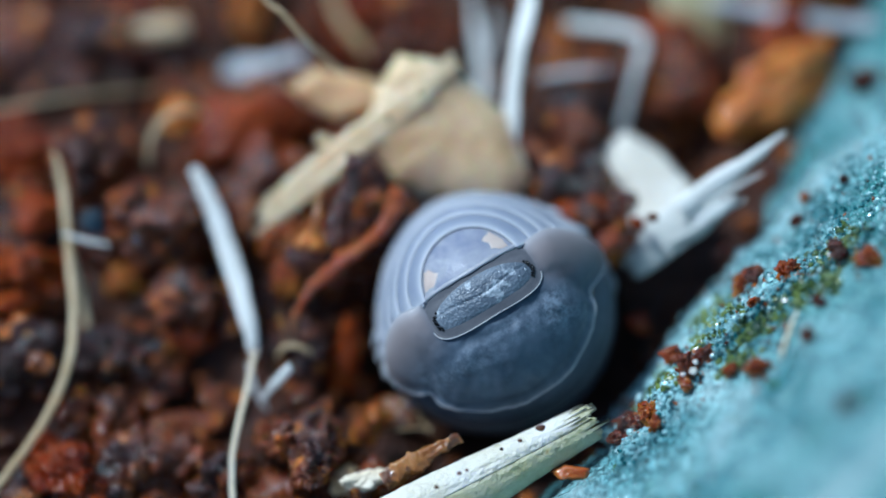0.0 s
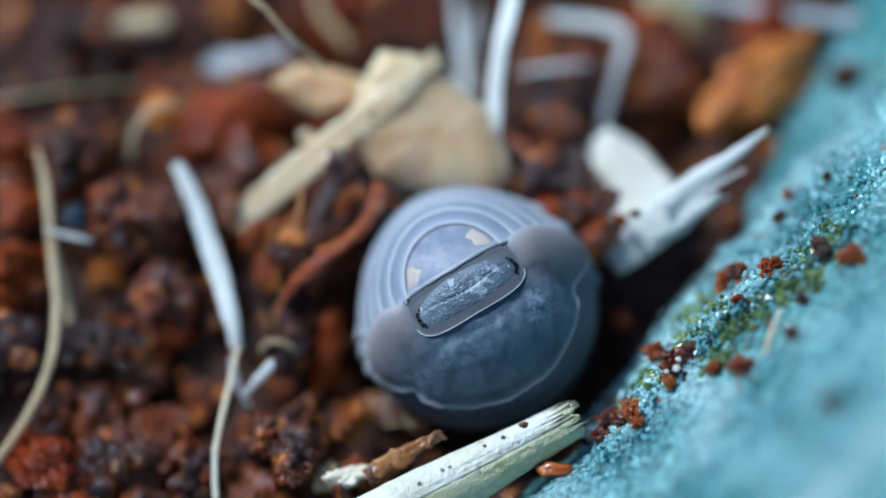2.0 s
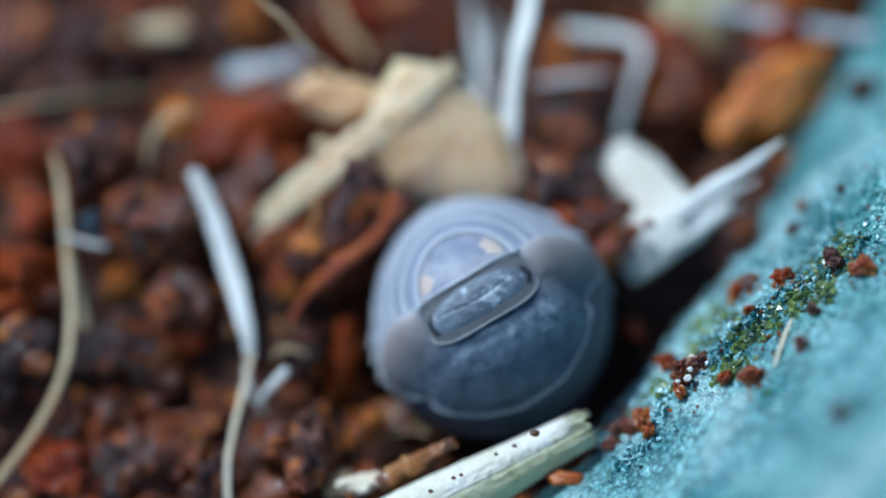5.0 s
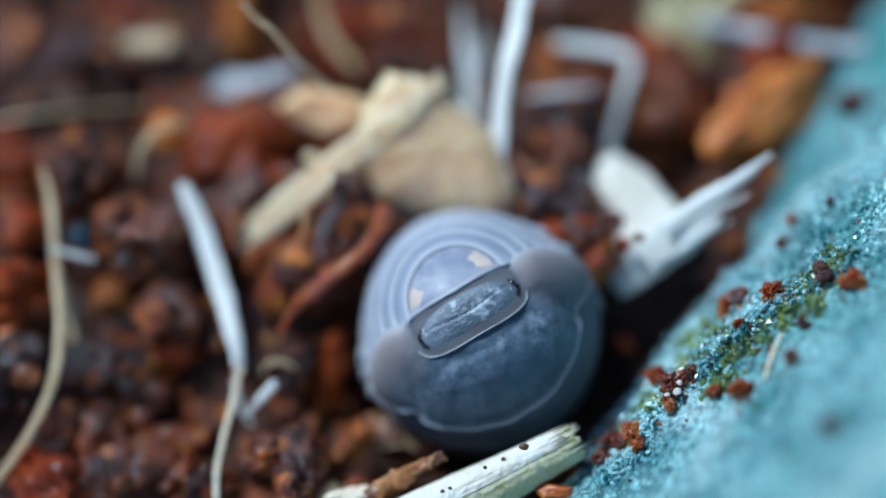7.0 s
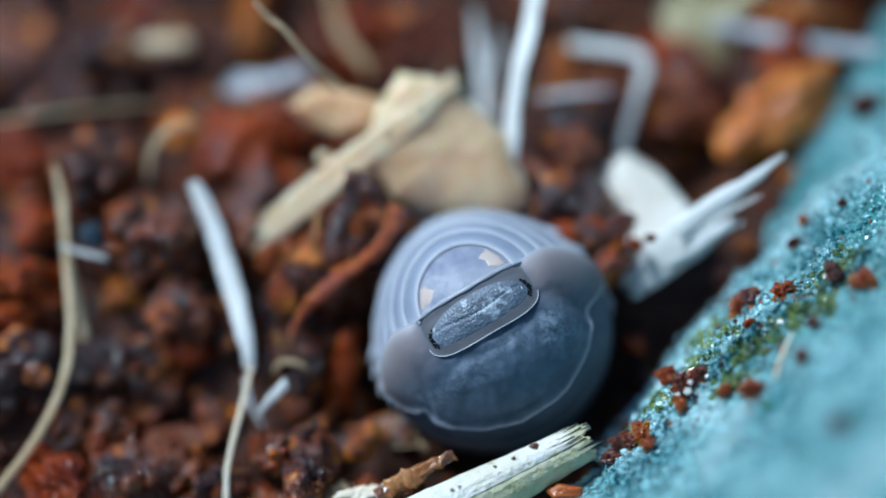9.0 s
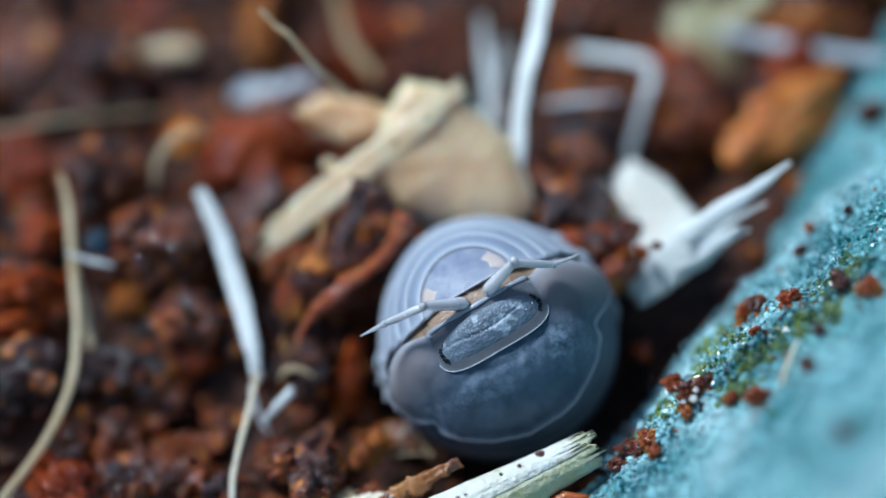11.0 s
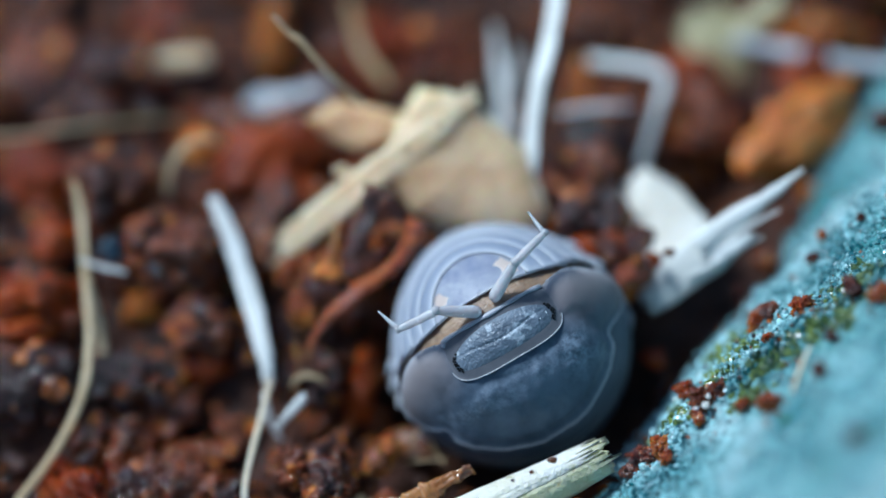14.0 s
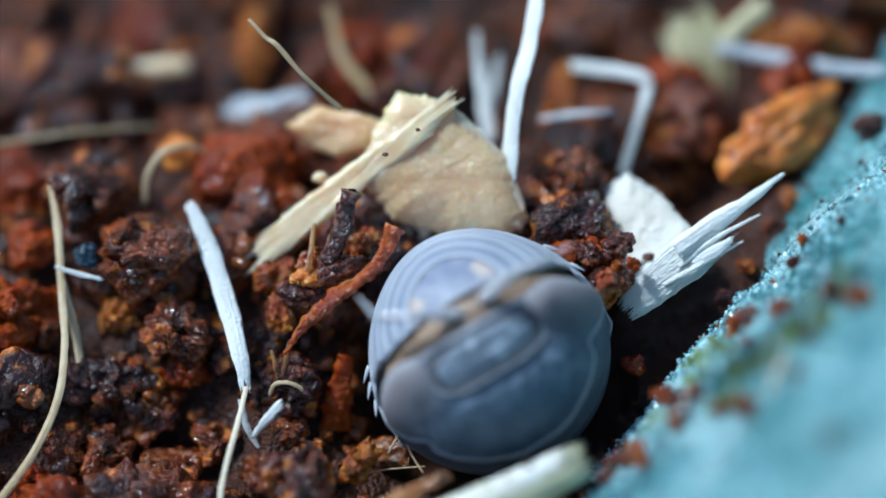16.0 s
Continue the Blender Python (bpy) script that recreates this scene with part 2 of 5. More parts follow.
LIMB = material("pale_limb", (0.62, 0.59, 0.60), (0.86, 0.83, 0.83), 1800, rough=0.22, bump=0.2, coat=0.2, clear=0.4, glow=0.4, depth=(0.0004, 0.0003, 0.0003))
EYE = material("eye_black", (0.004, 0.004, 0.005), (0.012, 0.012, 0.014), 2500, rough=0.15, bump=0.6, fine=3)
SPECK = material("dark_speck", (0.03, 0.012, 0.006), (0.16, 0.05, 0.015), 2500, rough=0.4, bump=0.5)
BLUE_BIT = material("blue_black_grit", (0.01, 0.02, 0.03), (0.05, 0.10, 0.14), 1200, rough=0.25, bump=0.8)
GREEN_FLUFF = material("olive_fibre", (0.50, 0.43, 0.21), (0.78, 0.70, 0.42), 600, rough=0.6, bump=0.6)


def front_plate_material():
    """Slate grey, with pale grainy clouds behind the head and brownish smooth front corners."""
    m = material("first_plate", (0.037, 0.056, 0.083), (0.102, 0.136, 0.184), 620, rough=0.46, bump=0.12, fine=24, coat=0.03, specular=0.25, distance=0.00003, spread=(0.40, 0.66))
    n, l = m.node_tree.nodes, m.node_tree.links
    b = n["Principled BSDF"]
    colour = b.inputs["Base Color"].links[0].from_socket
    co = n.new("ShaderNodeTexCoord")
    warp = n.new("ShaderNodeTexNoise")
    warp.inputs["Scale"].default_value, warp.inputs["Detail"].default_value = 1100, 5
    l.new(co.outputs["Object"], warp.inputs["Vector"])
    bent = n.new("ShaderNodeVectorMath")
    bent.operation = "MULTIPLY_ADD"
    l.new(warp.outputs["Color"], bent.inputs[0])
    bent.inputs[1].default_value = (0.0011, 0.0011, 0)
    l.new(co.outputs["Object"], bent.inputs[2])
    ab = n.new("ShaderNodeVectorMath")
    ab.operation = "ABSOLUTE"
    l.new(bent.outputs["Vector"], ab.inputs[0])

    def zone(cx, cy, wide, high, inner, outer):
        """1 inside an oval on either side of the middle line, falling to 0 outside it. In millimetres."""
        off = n.new("ShaderNodeVectorMath")
        off.operation = "MULTIPLY_ADD"
        l.new(ab.outputs["Vector"], off.inputs[0])
        off.inputs[1].default_value = (1000 / wide, 1000 / high, 0)
        off.inputs[2].default_value = (-(cx + 0.5) / wide, (cy + 0.5) / high, 0)
        length = n.new("ShaderNodeVectorMath")
        length.operation = "LENGTH"
        l.new(off.outputs["Vector"], length.inputs[0])
        mr = n.new("ShaderNodeMapRange")
        mr.interpolation_type = "SMOOTHSTEP"
        mr.inputs["From Min"].default_value, mr.inputs["From Max"].default_value = outer, inner
        l.new(length.outputs["Value"], mr.inputs["Value"])
        return mr.outputs["Result"]

    def joined(a, c, how):
        mx = n.new("ShaderNodeMath")
        mx.operation = how
        for k, v in enumerate((a, c)):
            if isinstance(v, float):
                mx.inputs[k].default_value = v
            else:
                l.new(v, mx.inputs[k])
        return mx.outputs[0]

    def mixed(fac, a, c):
        mix = n.new("ShaderNodeMix")
        mix.data_type = "RGBA"
        l.new(fac, mix.inputs["Factor"])
        l.new(a, mix.inputs["A"])
        mix.inputs["B"].default_value = (*c, 1)
        return mix.outputs["Result"]

    speck = n.new("ShaderNodeTexNoise")
    speck.inputs["Scale"].default_value, speck.inputs["Detail"].default_value, speck.inputs["Roughness"].default_value = 5200, 4, 0.7
    l.new(co.outputs["Object"], speck.inputs["Vector"])
    sr = n.new("ShaderNodeMapRange")
    sr.inputs["From Min"].default_value, sr.inputs["From Max"].default_value = 0.36, 0.68
    l.new(speck.outputs["Fac"], sr.inputs["Value"])
    clouds = joined(zone(1.48, -1.66, 0.62, 0.55, 0.1, 1.3), joined(zone(0.3, -1.62, 1.35, 0.40, 0.2, 1.2), 0.42, "MULTIPLY"), "MAXIMUM")
    colour = mixed(joined(clouds, sr.outputs["Result"], "MULTIPLY"), colour, (0.38, 0.46, 0.56))
    colour = mixed(joined(clouds, 0.35, "MULTIPLY"), colour, (0.12, 0.15, 0.19))
    sep = n.new("ShaderNodeSeparateXYZ")
    l.new(co.outputs["Object"], sep.inputs[0])
    side = n.new("ShaderNodeMapRange")
    side.interpolation_type = "SMOOTHSTEP"
    side.inputs["From Min"].default_value, side.inputs["From Max"].default_value = 0.0012, 0.0017
    l.new(joined(sep.outputs["X"], 0.0, "ABSOLUTE"), side.inputs["Value"])
    fore = n.new("ShaderNodeMapRange")
    fore.interpolation_type = "SMOOTHSTEP"
    fore.inputs["From Min"].default_value, fore.inputs["From Max"].default_value = -0.0015, -0.0001
    l.new(sep.outputs["Y"], fore.inputs["Value"])
    corner = joined(side.outputs["Result"], fore.outputs["Result"], "MULTIPLY")
    colour = mixed(joined(corner, 0.9, "MULTIPLY"), colour, (0.28, 0.232, 0.225))
    # pale rim; its wide fade by the slit is grazing light put into colour
    at = n.new("ShaderNodeAttribute")
    at.attribute_name = "edge"
    colour = mixed(joined(at.outputs["Fac"], 0.8, "MULTIPLY"), colour, (0.50, 0.50, 0.53))
    l.new(colour, b.inputs["Base Color"])
    relief = b.inputs["Normal"].links[0].from_node
    l.new(joined(joined(clouds, 0.8, "MULTIPLY"), 0.12, "ADD"), relief.inputs["Strength"])
    l.new(speck.outputs["Fac"], relief.inputs["Height"])
    return m


FIRST_PLATE = front_plate_material()


# ---- helpers of this scene: meshes are worked out in millimetres ----
def finish(name, bm, mat, smooth=True):
    bmesh.ops.scale(bm, vec=(MM, MM, MM), verts=bm.verts)
    me = bpy.data.meshes.new(name)
    bm.to_mesh(me)
    bm.free()
    me.materials.append(mat)
    if smooth:
        me.polygons.foreach_set("use_smooth", [True] * len(me.polygons))
    return me


def part(name, bm, mat, parent, label=""):
    ob = new(name, finish(name, bm, mat))
    ob.parent = parent
    return tagged(ob, label)


def thing(name, bm, mat, label, category, group="", kind=""):
    return tagged(new(name, finish(name, bm, mat)), label, category, group, kind)


def spline(points, n):
    """n points on a smooth line through the given ones."""
    p = [Vector(q) for q in points]
    p = [p[0] * 2 - p[1]] + p + [p[-1] * 2 - p[-2]]
    out = []
    for i in range(n):
        f = i / (n - 1) * (len(p) - 3)
        k = min(int(f), len(p) - 4)
        t = f - k
        a, b, c, d = p[k:k + 4]
        out.append(0.5 * ((2 * b) + (c - a) * t + (2 * a - 5 * b + 4 * c - d) * t * t + (3 * b - a - 3 * c + d) * t ** 3))
    return out


FACING = Vector((0, -0.42, 0.91))


def sweep(bm, line, radii, thick, facing=FACING, sides=8, rough=0.0, seed=0.0, freq=3.0):
    """A closed tube of oval section along line. radii: half widths; thick: half thickness as a share of them."""
    rings = []
    for i, p in enumerate(line):
        tan = (line[min(i + 1, len(line) - 1)] - line[max(i - 1, 0)]).normalized()
        side = tan.cross(facing).normalized()
        up = side.cross(tan).normalized()
        ring = []
        for j in range(sides):
            a = 2 * math.pi * j / sides
            r = radii[i] * (1 + rough * noise.noise(Vector((p.x * freq + seed, p.y * freq + j * 0.9, p.z * freq + math.cos(a)))))
            ring.append(bm.verts.new(p + side * math.cos(a) * r + up * math.sin(a) * r * thick))
        rings.append(ring)
    for a, b in zip(rings, rings[1:]):
        for j in range(sides):
            bm.faces.new((a[j], a[(j + 1) % sides], b[(j + 1) % sides], b[j]))
    bm.faces.new(rings[0][::-1])
    bm.faces.new(rings[-1])
    return bm


def straw_mesh(points, widths, fibres=6, thick=0.28, fray=0.3, facing=FACING, n=44, seed=0, rough=0.6):
    """A flat split stalk: one ribbed ribbon with uneven, frayed ends."""
    cols = fibres * 4 + 1
    dense = spline(points, 160)
    length = sum((b - a).length for a, b in zip(dense, dense[1:]))
    rows = [[], []]
    for c in range(cols):
        off = c / (cols - 1) - 0.5
        jag = [abs(noise.noise(Vector((c * 0.55, seed * 1.3, e)))) * 1.1 + 0.35 * abs(noise.noise(Vector((c * 1.9, seed, e + 4)))) for e in (0.5, 9.5)]
        f0, f1 = jag[0] * fray * 0.5 / length, 1 - jag[1] * fray / length
        for s, side_rows in ((1, rows[0]), (-1, rows[1])):
            col = []
            for i in range(n):
                f = f0 + (f1 - f0) * i / (n - 1)
                g = max(0.0, min(1.0, f)) * 159
                k = min(int(g), 158)
                p = dense[k].lerp(dense[k + 1], g - k)
                tan = (dense[min(k + 2, 159)] - dense[max(k - 1, 0)]).normalized()
                side = tan.cross(facing).normalized()
                up = side.cross(tan)
                w = float(np.interp(f, np.linspace(0, 1, len(widths)), widths))
                wr = min(w, 0.55)
                ridge = rough * 0.12 * wr * noise.noise(Vector((c * 0.8, f * length * 0.5, seed))) + rough * 0.06 * wr * noise.noise(Vector((c * 2.1, f * length * 1.5, seed + 7)))
                body = thick * wr * 0.32 * math.sqrt(max(0.02, 1 - (2 * off) ** 2)) * (0.3 + 0.7 * min(1, (min(i, n - 1 - i) + 0.5) / 2))
                wob = 0.05 * w * noise.noise(Vector((f * length * 1.3, seed, off * 2)))
                col.append(p + side * (off * w * (1 + 0.22 * min(1, 0.35 / w) * noise.noise(Vector((f * length * 2.2, seed + 3, 4 if off > 0 else 9))) + 0.10 * min(1, 0.35 / w) * noise.noise(Vector((f * length * 7, seed, 2 if off > 0 else 7)))) + wob) + up * (s * body + ridge + 0.10 * wr * (1 - (2 * off) ** 2)))
            side_rows.append(col)
    bm = bmesh.new()
    v = [[[bm.verts.new(p) for p in col] for col in r] for r in rows]
    for c in range(cols - 1):
        for i in range(n - 1):
            bm.faces.new((v[0][c][i], v[0][c + 1][i], v[0][c + 1][i + 1], v[0][c][i + 1]))
            bm.faces.new((v[1][c][i], v[1][c][i + 1], v[1][c + 1][i + 1], v[1][c + 1][i]))
        for i in (0, n - 1):
            bm.faces.new((v[0][c][i], v[1][c][i], v[1][c + 1][i], v[0][c + 1][i]))
    for c in (0, cols - 1):
        for i in range(n - 1):
            bm.faces.new((v[0][c][i], v[0][c][i + 1], v[1][c][i + 1], v[1][c][i]))
    bmesh.ops.recalc_face_normals(bm, faces=bm.faces)
    return bm


def gnarled(points, radii, seed, thick=0.75, n=90, sides=18, grain=0.35):
    """A rough rod of wet bark, knobbly all along, with broken ends."""
    bm = bmesh.new()
    line = spline(points, n)
    wide = [float(np.interp(i / (n - 1), np.linspace(0, 1, len(radii)), radii)) for i in range(n)]
    sweep(bm, line, wide, thick, sides=sides, rough=0.35, seed=seed, freq=1.8)
    bm.normal_update()
    o = Vector((seed * 3.7, seed * 1.9, seed))
    mean = sum(radii) / len(radii)
    moves = []
    for v in bm.verts:
        d = noise.voronoi(v.co * (0.75 / mean) + o)[0][0]
        e = noise.voronoi(v.co * (1.7 / mean) + o)[0][0]
        lift = grain * mean * (math.sqrt(max(0.0, 1 - (d / 0.75) ** 2)) - 0.5 + 0.4 * (math.sqrt(max(0.0, 1 - (e / 0.75) ** 2)) - 0.5))
        moves.append(v.co + v.normal * (lift + 0.3 * mean * noise.noise(v.co * (0.5 / mean) + o)))
    for v, p in zip(bm.verts, moves):
        v.co = p
    return bm


CLEAR = []


def straw(name, points, widths, mat, label, category="straw", **kw):
    CLEAR.extend(spline(points, 24))
    return thing(name, straw_mesh(points, widths, **kw), mat, label, category)


def lump_mesh(size, seed, rough=0.35, sub=4, freq=1.1, fine=0.10, grain=0.20):
    """A rough, pitted lump."""
    bm = bmesh.new()
    bmesh.ops.create_icosphere(bm, subdivisions=sub, radius=1)
    o = Vector((seed * 7.3, seed * 3.1, seed * 1.7))
    for v in bm.verts:
        c = v.co.copy()
        r = 1 + rough * noise.noise(c * freq + o) + rough * 0.6 * noise.noise(c * freq * 2.3 + o) + fine * 1.5 * abs(noise.noise(c * freq * 5 + o)) + fine * noise.noise(c * freq * 10 + o)
        if grain:
            for freq_g, share in ((2.6, 1.0), (5.5, 0.45)):
                d = noise.voronoi(c * freq_g + o)[0][0]
                r += grain * share * (math.sqrt(max(0.0, 1 - (d / 0.75) ** 2)) - 0.6)
        v.co = Vector((c.x * size[0], c.y * size[1], c.z * size[2])) * r
    return bm


GRANULES = {}


def lump(name, at, size, mat, label, category, seed, turn=(0, 0, 0), rough=0.35, sub=4, fine=0.10, group="", grain=0.20, granules=0):
    ob = thing(name, lump_mesh(size, seed, rough, sub, fine=fine, grain=grain), mat, label, category, group)
    ob.matrix_basis = pose(at[0] * MM, at[1] * MM, at[2] * MM, *turn)
    if granules:
        if mat.name not in GRANULES:
            kinds = []
            for k in range(3):
                kinds.append(finish("granule", lump_mesh((1, 0.8, 0.75), 300 + k, 0.45, 3, fine=0.06, grain=0.25), mat))
            GRANULES[mat.name] = kinds
        rnd = random.Random(int(seed * 10))
        for k in range(granules):
            while True:
                d = Vector((rnd.uniform(-1, 1), rnd.uniform(-1, 1), rnd.uniform(-0.2, 1)))
                if 0.3 < d.length < 1:
                    break
            d.normalize()
            r = min(size) * rnd.uniform(0.28, 0.48)
            g = new("granule", GRANULES[mat.name][rnd.randrange(3)])
            g.parent = ob
            g.matrix_basis = pose(d.x * size[0] * MM * 0.92, d.y * size[1] * MM * 0.92, d.z * size[2] * MM * 0.92, rnd.uniform(0, 360), rnd.uniform(0, 360), 0) @ Matrix.Scale(r, 4)
    return ob


def plate_mesh(outline, thick, seed=0, rings=14, per=12, rough=0.12, jag=0.06, facing=FACING, fibre=0.0, along=Vector((1, 0, 0))):
    """A thick, uneven slab inside an outline that runs round its middle."""
    pts = [Vector(p) for p in outline]
    edge = []
    for a, b in zip(pts, pts[1:] + pts[:1]):
        for k in range(per):
            edge.append(a.lerp(b, k / per))
    mid = sum(pts, Vector()) / len(pts)
    across = along.cross(facing).normalized()
    bm = bmesh.new()
    layers = []
    for s in (1, -1):
        rows = [[bm.verts.new(mid + facing * s * thick / 2)]]
        for r in range(1, rings + 1):
            f = r / rings
            row = []
            for k, e in enumerate(edge):
                j = 1 + jag * noise.noise(Vector((k * 0.7, seed, 0))) + jag * 0.7 * noise.noise(Vector((k * 2.3, seed, 5)))
                p = mid + (e - mid) * (f * (1 + (j - 1) * f))
                h = thick / 2 * (1 - f ** 6 * 0.75)
                bumpy = rough * noise.noise(p * 1.3 + Vector((seed, s, 0))) + rough * 0.4 * noise.noise(p * 4.5 + Vector((seed, s, 3)))
                bumpy += fibre * noise.noise(Vector((p.dot(across) * 9, p.dot(along) * 0.8, seed)))
                row.append(bm.verts.new(p + facing * (s * h + bumpy)))
            rows.append(row)
        layers.append(rows)
        m = len(edge)
        for k in range(m):
            q = (rows[0][0], rows[1][k], rows[1][(k + 1) % m])
            bm.faces.new(q if s > 0 else q[::-1])
        for a, b in zip(rows[1:], rows[2:]):
            for k in range(m):
                q = (a[k], b[k], b[(k + 1) % m], a[(k + 1) % m])
                bm.faces.new(q if s > 0 else q[::-1])
    a, b = layers[0][-1], layers[1][-1]
    for k in range(len(edge)):
        bm.faces.new((a[k], b[k], b[(k + 1) % len(edge)], a[(k + 1) % len(edge)]))
    bmesh.ops.recalc_face_normals(bm, faces=bm.faces)
    return bm


# ---- ground: one sheet of damp peat, hollowed under the animal, on to the horizon ----
NEST = (1.27, -1.99)
CREVICE = (-6.75, -3.74, -0.69)


def ground_height(x, y):
    near = math.exp(-((x / 22) ** 2 + (y / 22) ** 2) ** 2)
    q = y - 0.5
    h = 0.25 + near * (-0.055 * min(max(q, 0), 6) ** 2 - 0.022 * min(q, 0) ** 2)
    h += near * (0.55 * noise.noise(Vector((x * 0.25, y * 0.25, 3.3))) + 0.4 * noise.noise(Vector((x * 0.6, y * 0.6, 7.1))))
    h += near * (0.25 * noise.noise(Vector((x * 1.7, y * 1.7, 1.1))) + 0.1 * noise.noise(Vector((x * 4.1, y * 4.1, 2.1))))
    h += 1.3 * math.exp(-((x - 0.5) / 3.0) ** 2 - ((y + 7.5) / 1.8) ** 2)
    h -= 1.3 * math.exp(-((x - CREVICE[0]) ** 2 + (y - CREVICE[1]) ** 2) / 2.4)
    h -= 1.4 * math.exp(-((x - 6.1) ** 2 + (y - 3.2) ** 2) / 1.6)
    d2 = (x - NEST[0]) ** 2 + (y - NEST[1]) ** 2
    h -= 3.0 * math.exp(-d2 / (2 * 2.3 ** 2))
    return h


def build_ground():
    inner = list(np.arange(-17, 17.01, 0.17))
    outer = [22, 30, 45, 80, 200, 800, 5000, 40000, 300000]
    axis = [-v for v in outer[::-1]] + inner + outer
    bm = bmesh.new()
    grid = [[bm.verts.new((x, y, ground_height(x, y))) for y in axis] for x in axis]
    for i in range(len(axis) - 1):
        for j in range(len(axis) - 1):
            bm.faces.new((grid[i][j], grid[i + 1][j], grid[i + 1][j + 1], grid[i][j + 1]))
    thing("ground", bm, SOIL, "damp dark reddish-brown peat ground, loose and crumbly", "soil", kind="structure")


build_ground()


# ---- leaf: a thick blue-green waxy leaf that slopes up beside the animal ----
LEAF_O = Vector((6.98, -3.03, 3.61))
LEAF_T = Vector((0.6815, 0.6633, 0.3093))
LEAF_S = Vector((0.7008, -0.9705, 0.5045))
LEAF_N = LEAF_T.cross(LEAF_S).normalized()
if LEAF_N.z < 0:
    LEAF_N = -LEAF_N


def brow(t):
    """How far the crest is rounded off: sharp at the low end, broad higher up."""
    return float(np.interp(t, (-6.5, -4.8, -3.4, -2.6, 0.2, 4, 9), (0.3, 0.62, 0.70, 0.34, 0.54, 1.36, 1.6)))


def crest(t):
    return float(np.interp(t, (-3.5, -3, -1.6, 0.9, 3, 5.5, 9), (-0.1, -0.12, -0.42, -0.64, -0.31, -0.14, -0.14)))


def leaf_point(t, s, fine=True):
    h = -0.10 * min(s, 0) ** 2 + 0.03 * max(s, 0) ** 2 * 0.3
    h += 0.30 * noise.noise(Vector((t * 0.35, s * 0.5, 4.0))) + 0.16 * noise.noise(Vector((t * 1.1, s * 1.3, 9.0)))
    h += 0.22 * math.exp(-((s - crest(t) - 0.3) / 0.4) ** 2) * (0.6 + 0.8 * noise.noise(Vector((t * 0.6, 0, 6))))
    h += 0.20 * math.exp(-((s - crest(t) - 1.15 - 0.12 * math.sin(t * 1.7)) / 0.07) ** 2) * max(0.0, 1 - ((t - 0.2) / 1.8) ** 2)
    if fine:
        h += 0.15 * abs(noise.noise(Vector((t * 2.1, s * 2.1, 1.0)))) + 0.10 * noise.noise(Vector((t * 7.5, s * 7.5, 2.0)))
    b, c = brow(t), crest(t)
    flank = 2.6 / (b - c) * min(max(b - s, 0), b - c) + float(np.interp(t, (-1.5, 1.5), (3.2, 1.9))) * min(max(c - s, 0), 0.8) + 0.35 * max(c - 0.8 - s, 0) - 0.42 * max(s - b - 0.3, 0) - 0.55 * max(s - b - 0.9, 0)
    return LEAF_O + LEAF_T * t + LEAF_S * s + LEAF_N * h + Vector((0, 0.423, -0.906)) * flank


leaf = new("leaf")
tagged(leaf, "thick blue-green leaf with a rough granular waxy skin and olive patches", "leaf")


def build_leaf():
    bm = bmesh.new()
    nt, ns = 500, 190
    top, low = [], []
    for i in range(nt):
        t = -12 + 25 * i / (nt - 1)
        edge = float(np.interp(t, (-14, -6.8, -5.7, -5.0, -4.4, -3.9, -3.3, -2.8, -1.5, 0.5, 2.0, 3.2, 6.3, 7.6, 14), (-0.02, -0.02, 0.02, 0.12, 0.32, 0.40, 0.44, 0.18, -0.36, -0.58, -0.75, -1.3, -2.5, -2.9, -6.5)))
        edge += 0.10 * noise.noise(Vector((t * 0.8, 3, 3))) + 0.08 * noise.noise(Vector((t * 3, 3, 9)))
        a, b = [], []
        for j in range(ns):
            f = j / (ns - 1)
            s = edge + (13 - edge) * f ** 1.8
            p = leaf_point(t, s)
            a.append(bm.verts.new(p))
            b.append(bm.verts.new(p - LEAF_N * 0.35 * (0.15 + 0.85 * min(1, (s - edge) / 0.5))))
        top.append(a)
        low.append(b)
    for i in range(nt - 1):
        for j in range(ns - 1):
            bm.faces.new((top[i][j], top[i + 1][j], top[i + 1][j + 1], top[i][j + 1]))
            bm.faces.new((low[i][j], low[i][j + 1], low[i + 1][j + 1], low[i + 1][j]))
        bm.faces.new((top[i][0], low[i][0], low[i + 1][0], top[i + 1][0]))
        bm.faces.new((top[i][-1], top[i + 1][-1], low[i + 1][-1], low[i][-1]))
    for j in range(ns - 1):
        bm.faces.new((top[0][j], top[0][j + 1], low[0][j + 1], low[0][j]))
        bm.faces.new((top[-1][j], low[-1][j], low[-1][j + 1], top[-1][j + 1]))
    bmesh.ops.recalc_face_normals(bm, faces=bm.faces)
    part("blade", bm, LEAF, leaf)


build_leaf()
CLEAR.extend(leaf_point(-4 + 0.5 * i, crest(-4 + 0.5 * i) - 0.3 * j, False) for i in range(17) for j in range(6))


# ---- the animal: a grey pill bug rolled into a ball ----
BUG_R = 3.0
bug = new("pill_bug")
tagged(bug, "blue-grey pill bug rolled into a ball in a peat hollow", "pill bug")
bug.matrix_basis = Matrix(((0.857167, -0.468665, -0.213583, 0.001266), (0.466783, 0.882167, -0.062409, -0.001987), (0.217664, -0.046202, 0.974930, 0.001008), (0.000000, 0.000000, 0.000000, 1.000000)))


def egg(p):
    """The ball narrows towards the tail."""
    k = max(0.0, p.y / BUG_R)
    return Vector((p.x * (1 - 0.13 * k ** 1.4), p.y * (1 + 0.055 * k), p.z))


def bug_part(name, bm, mat, parent, label=""):
    for v in bm.verts:
        v.co = egg(v.co)
    return part(name, bm, mat, parent, label)


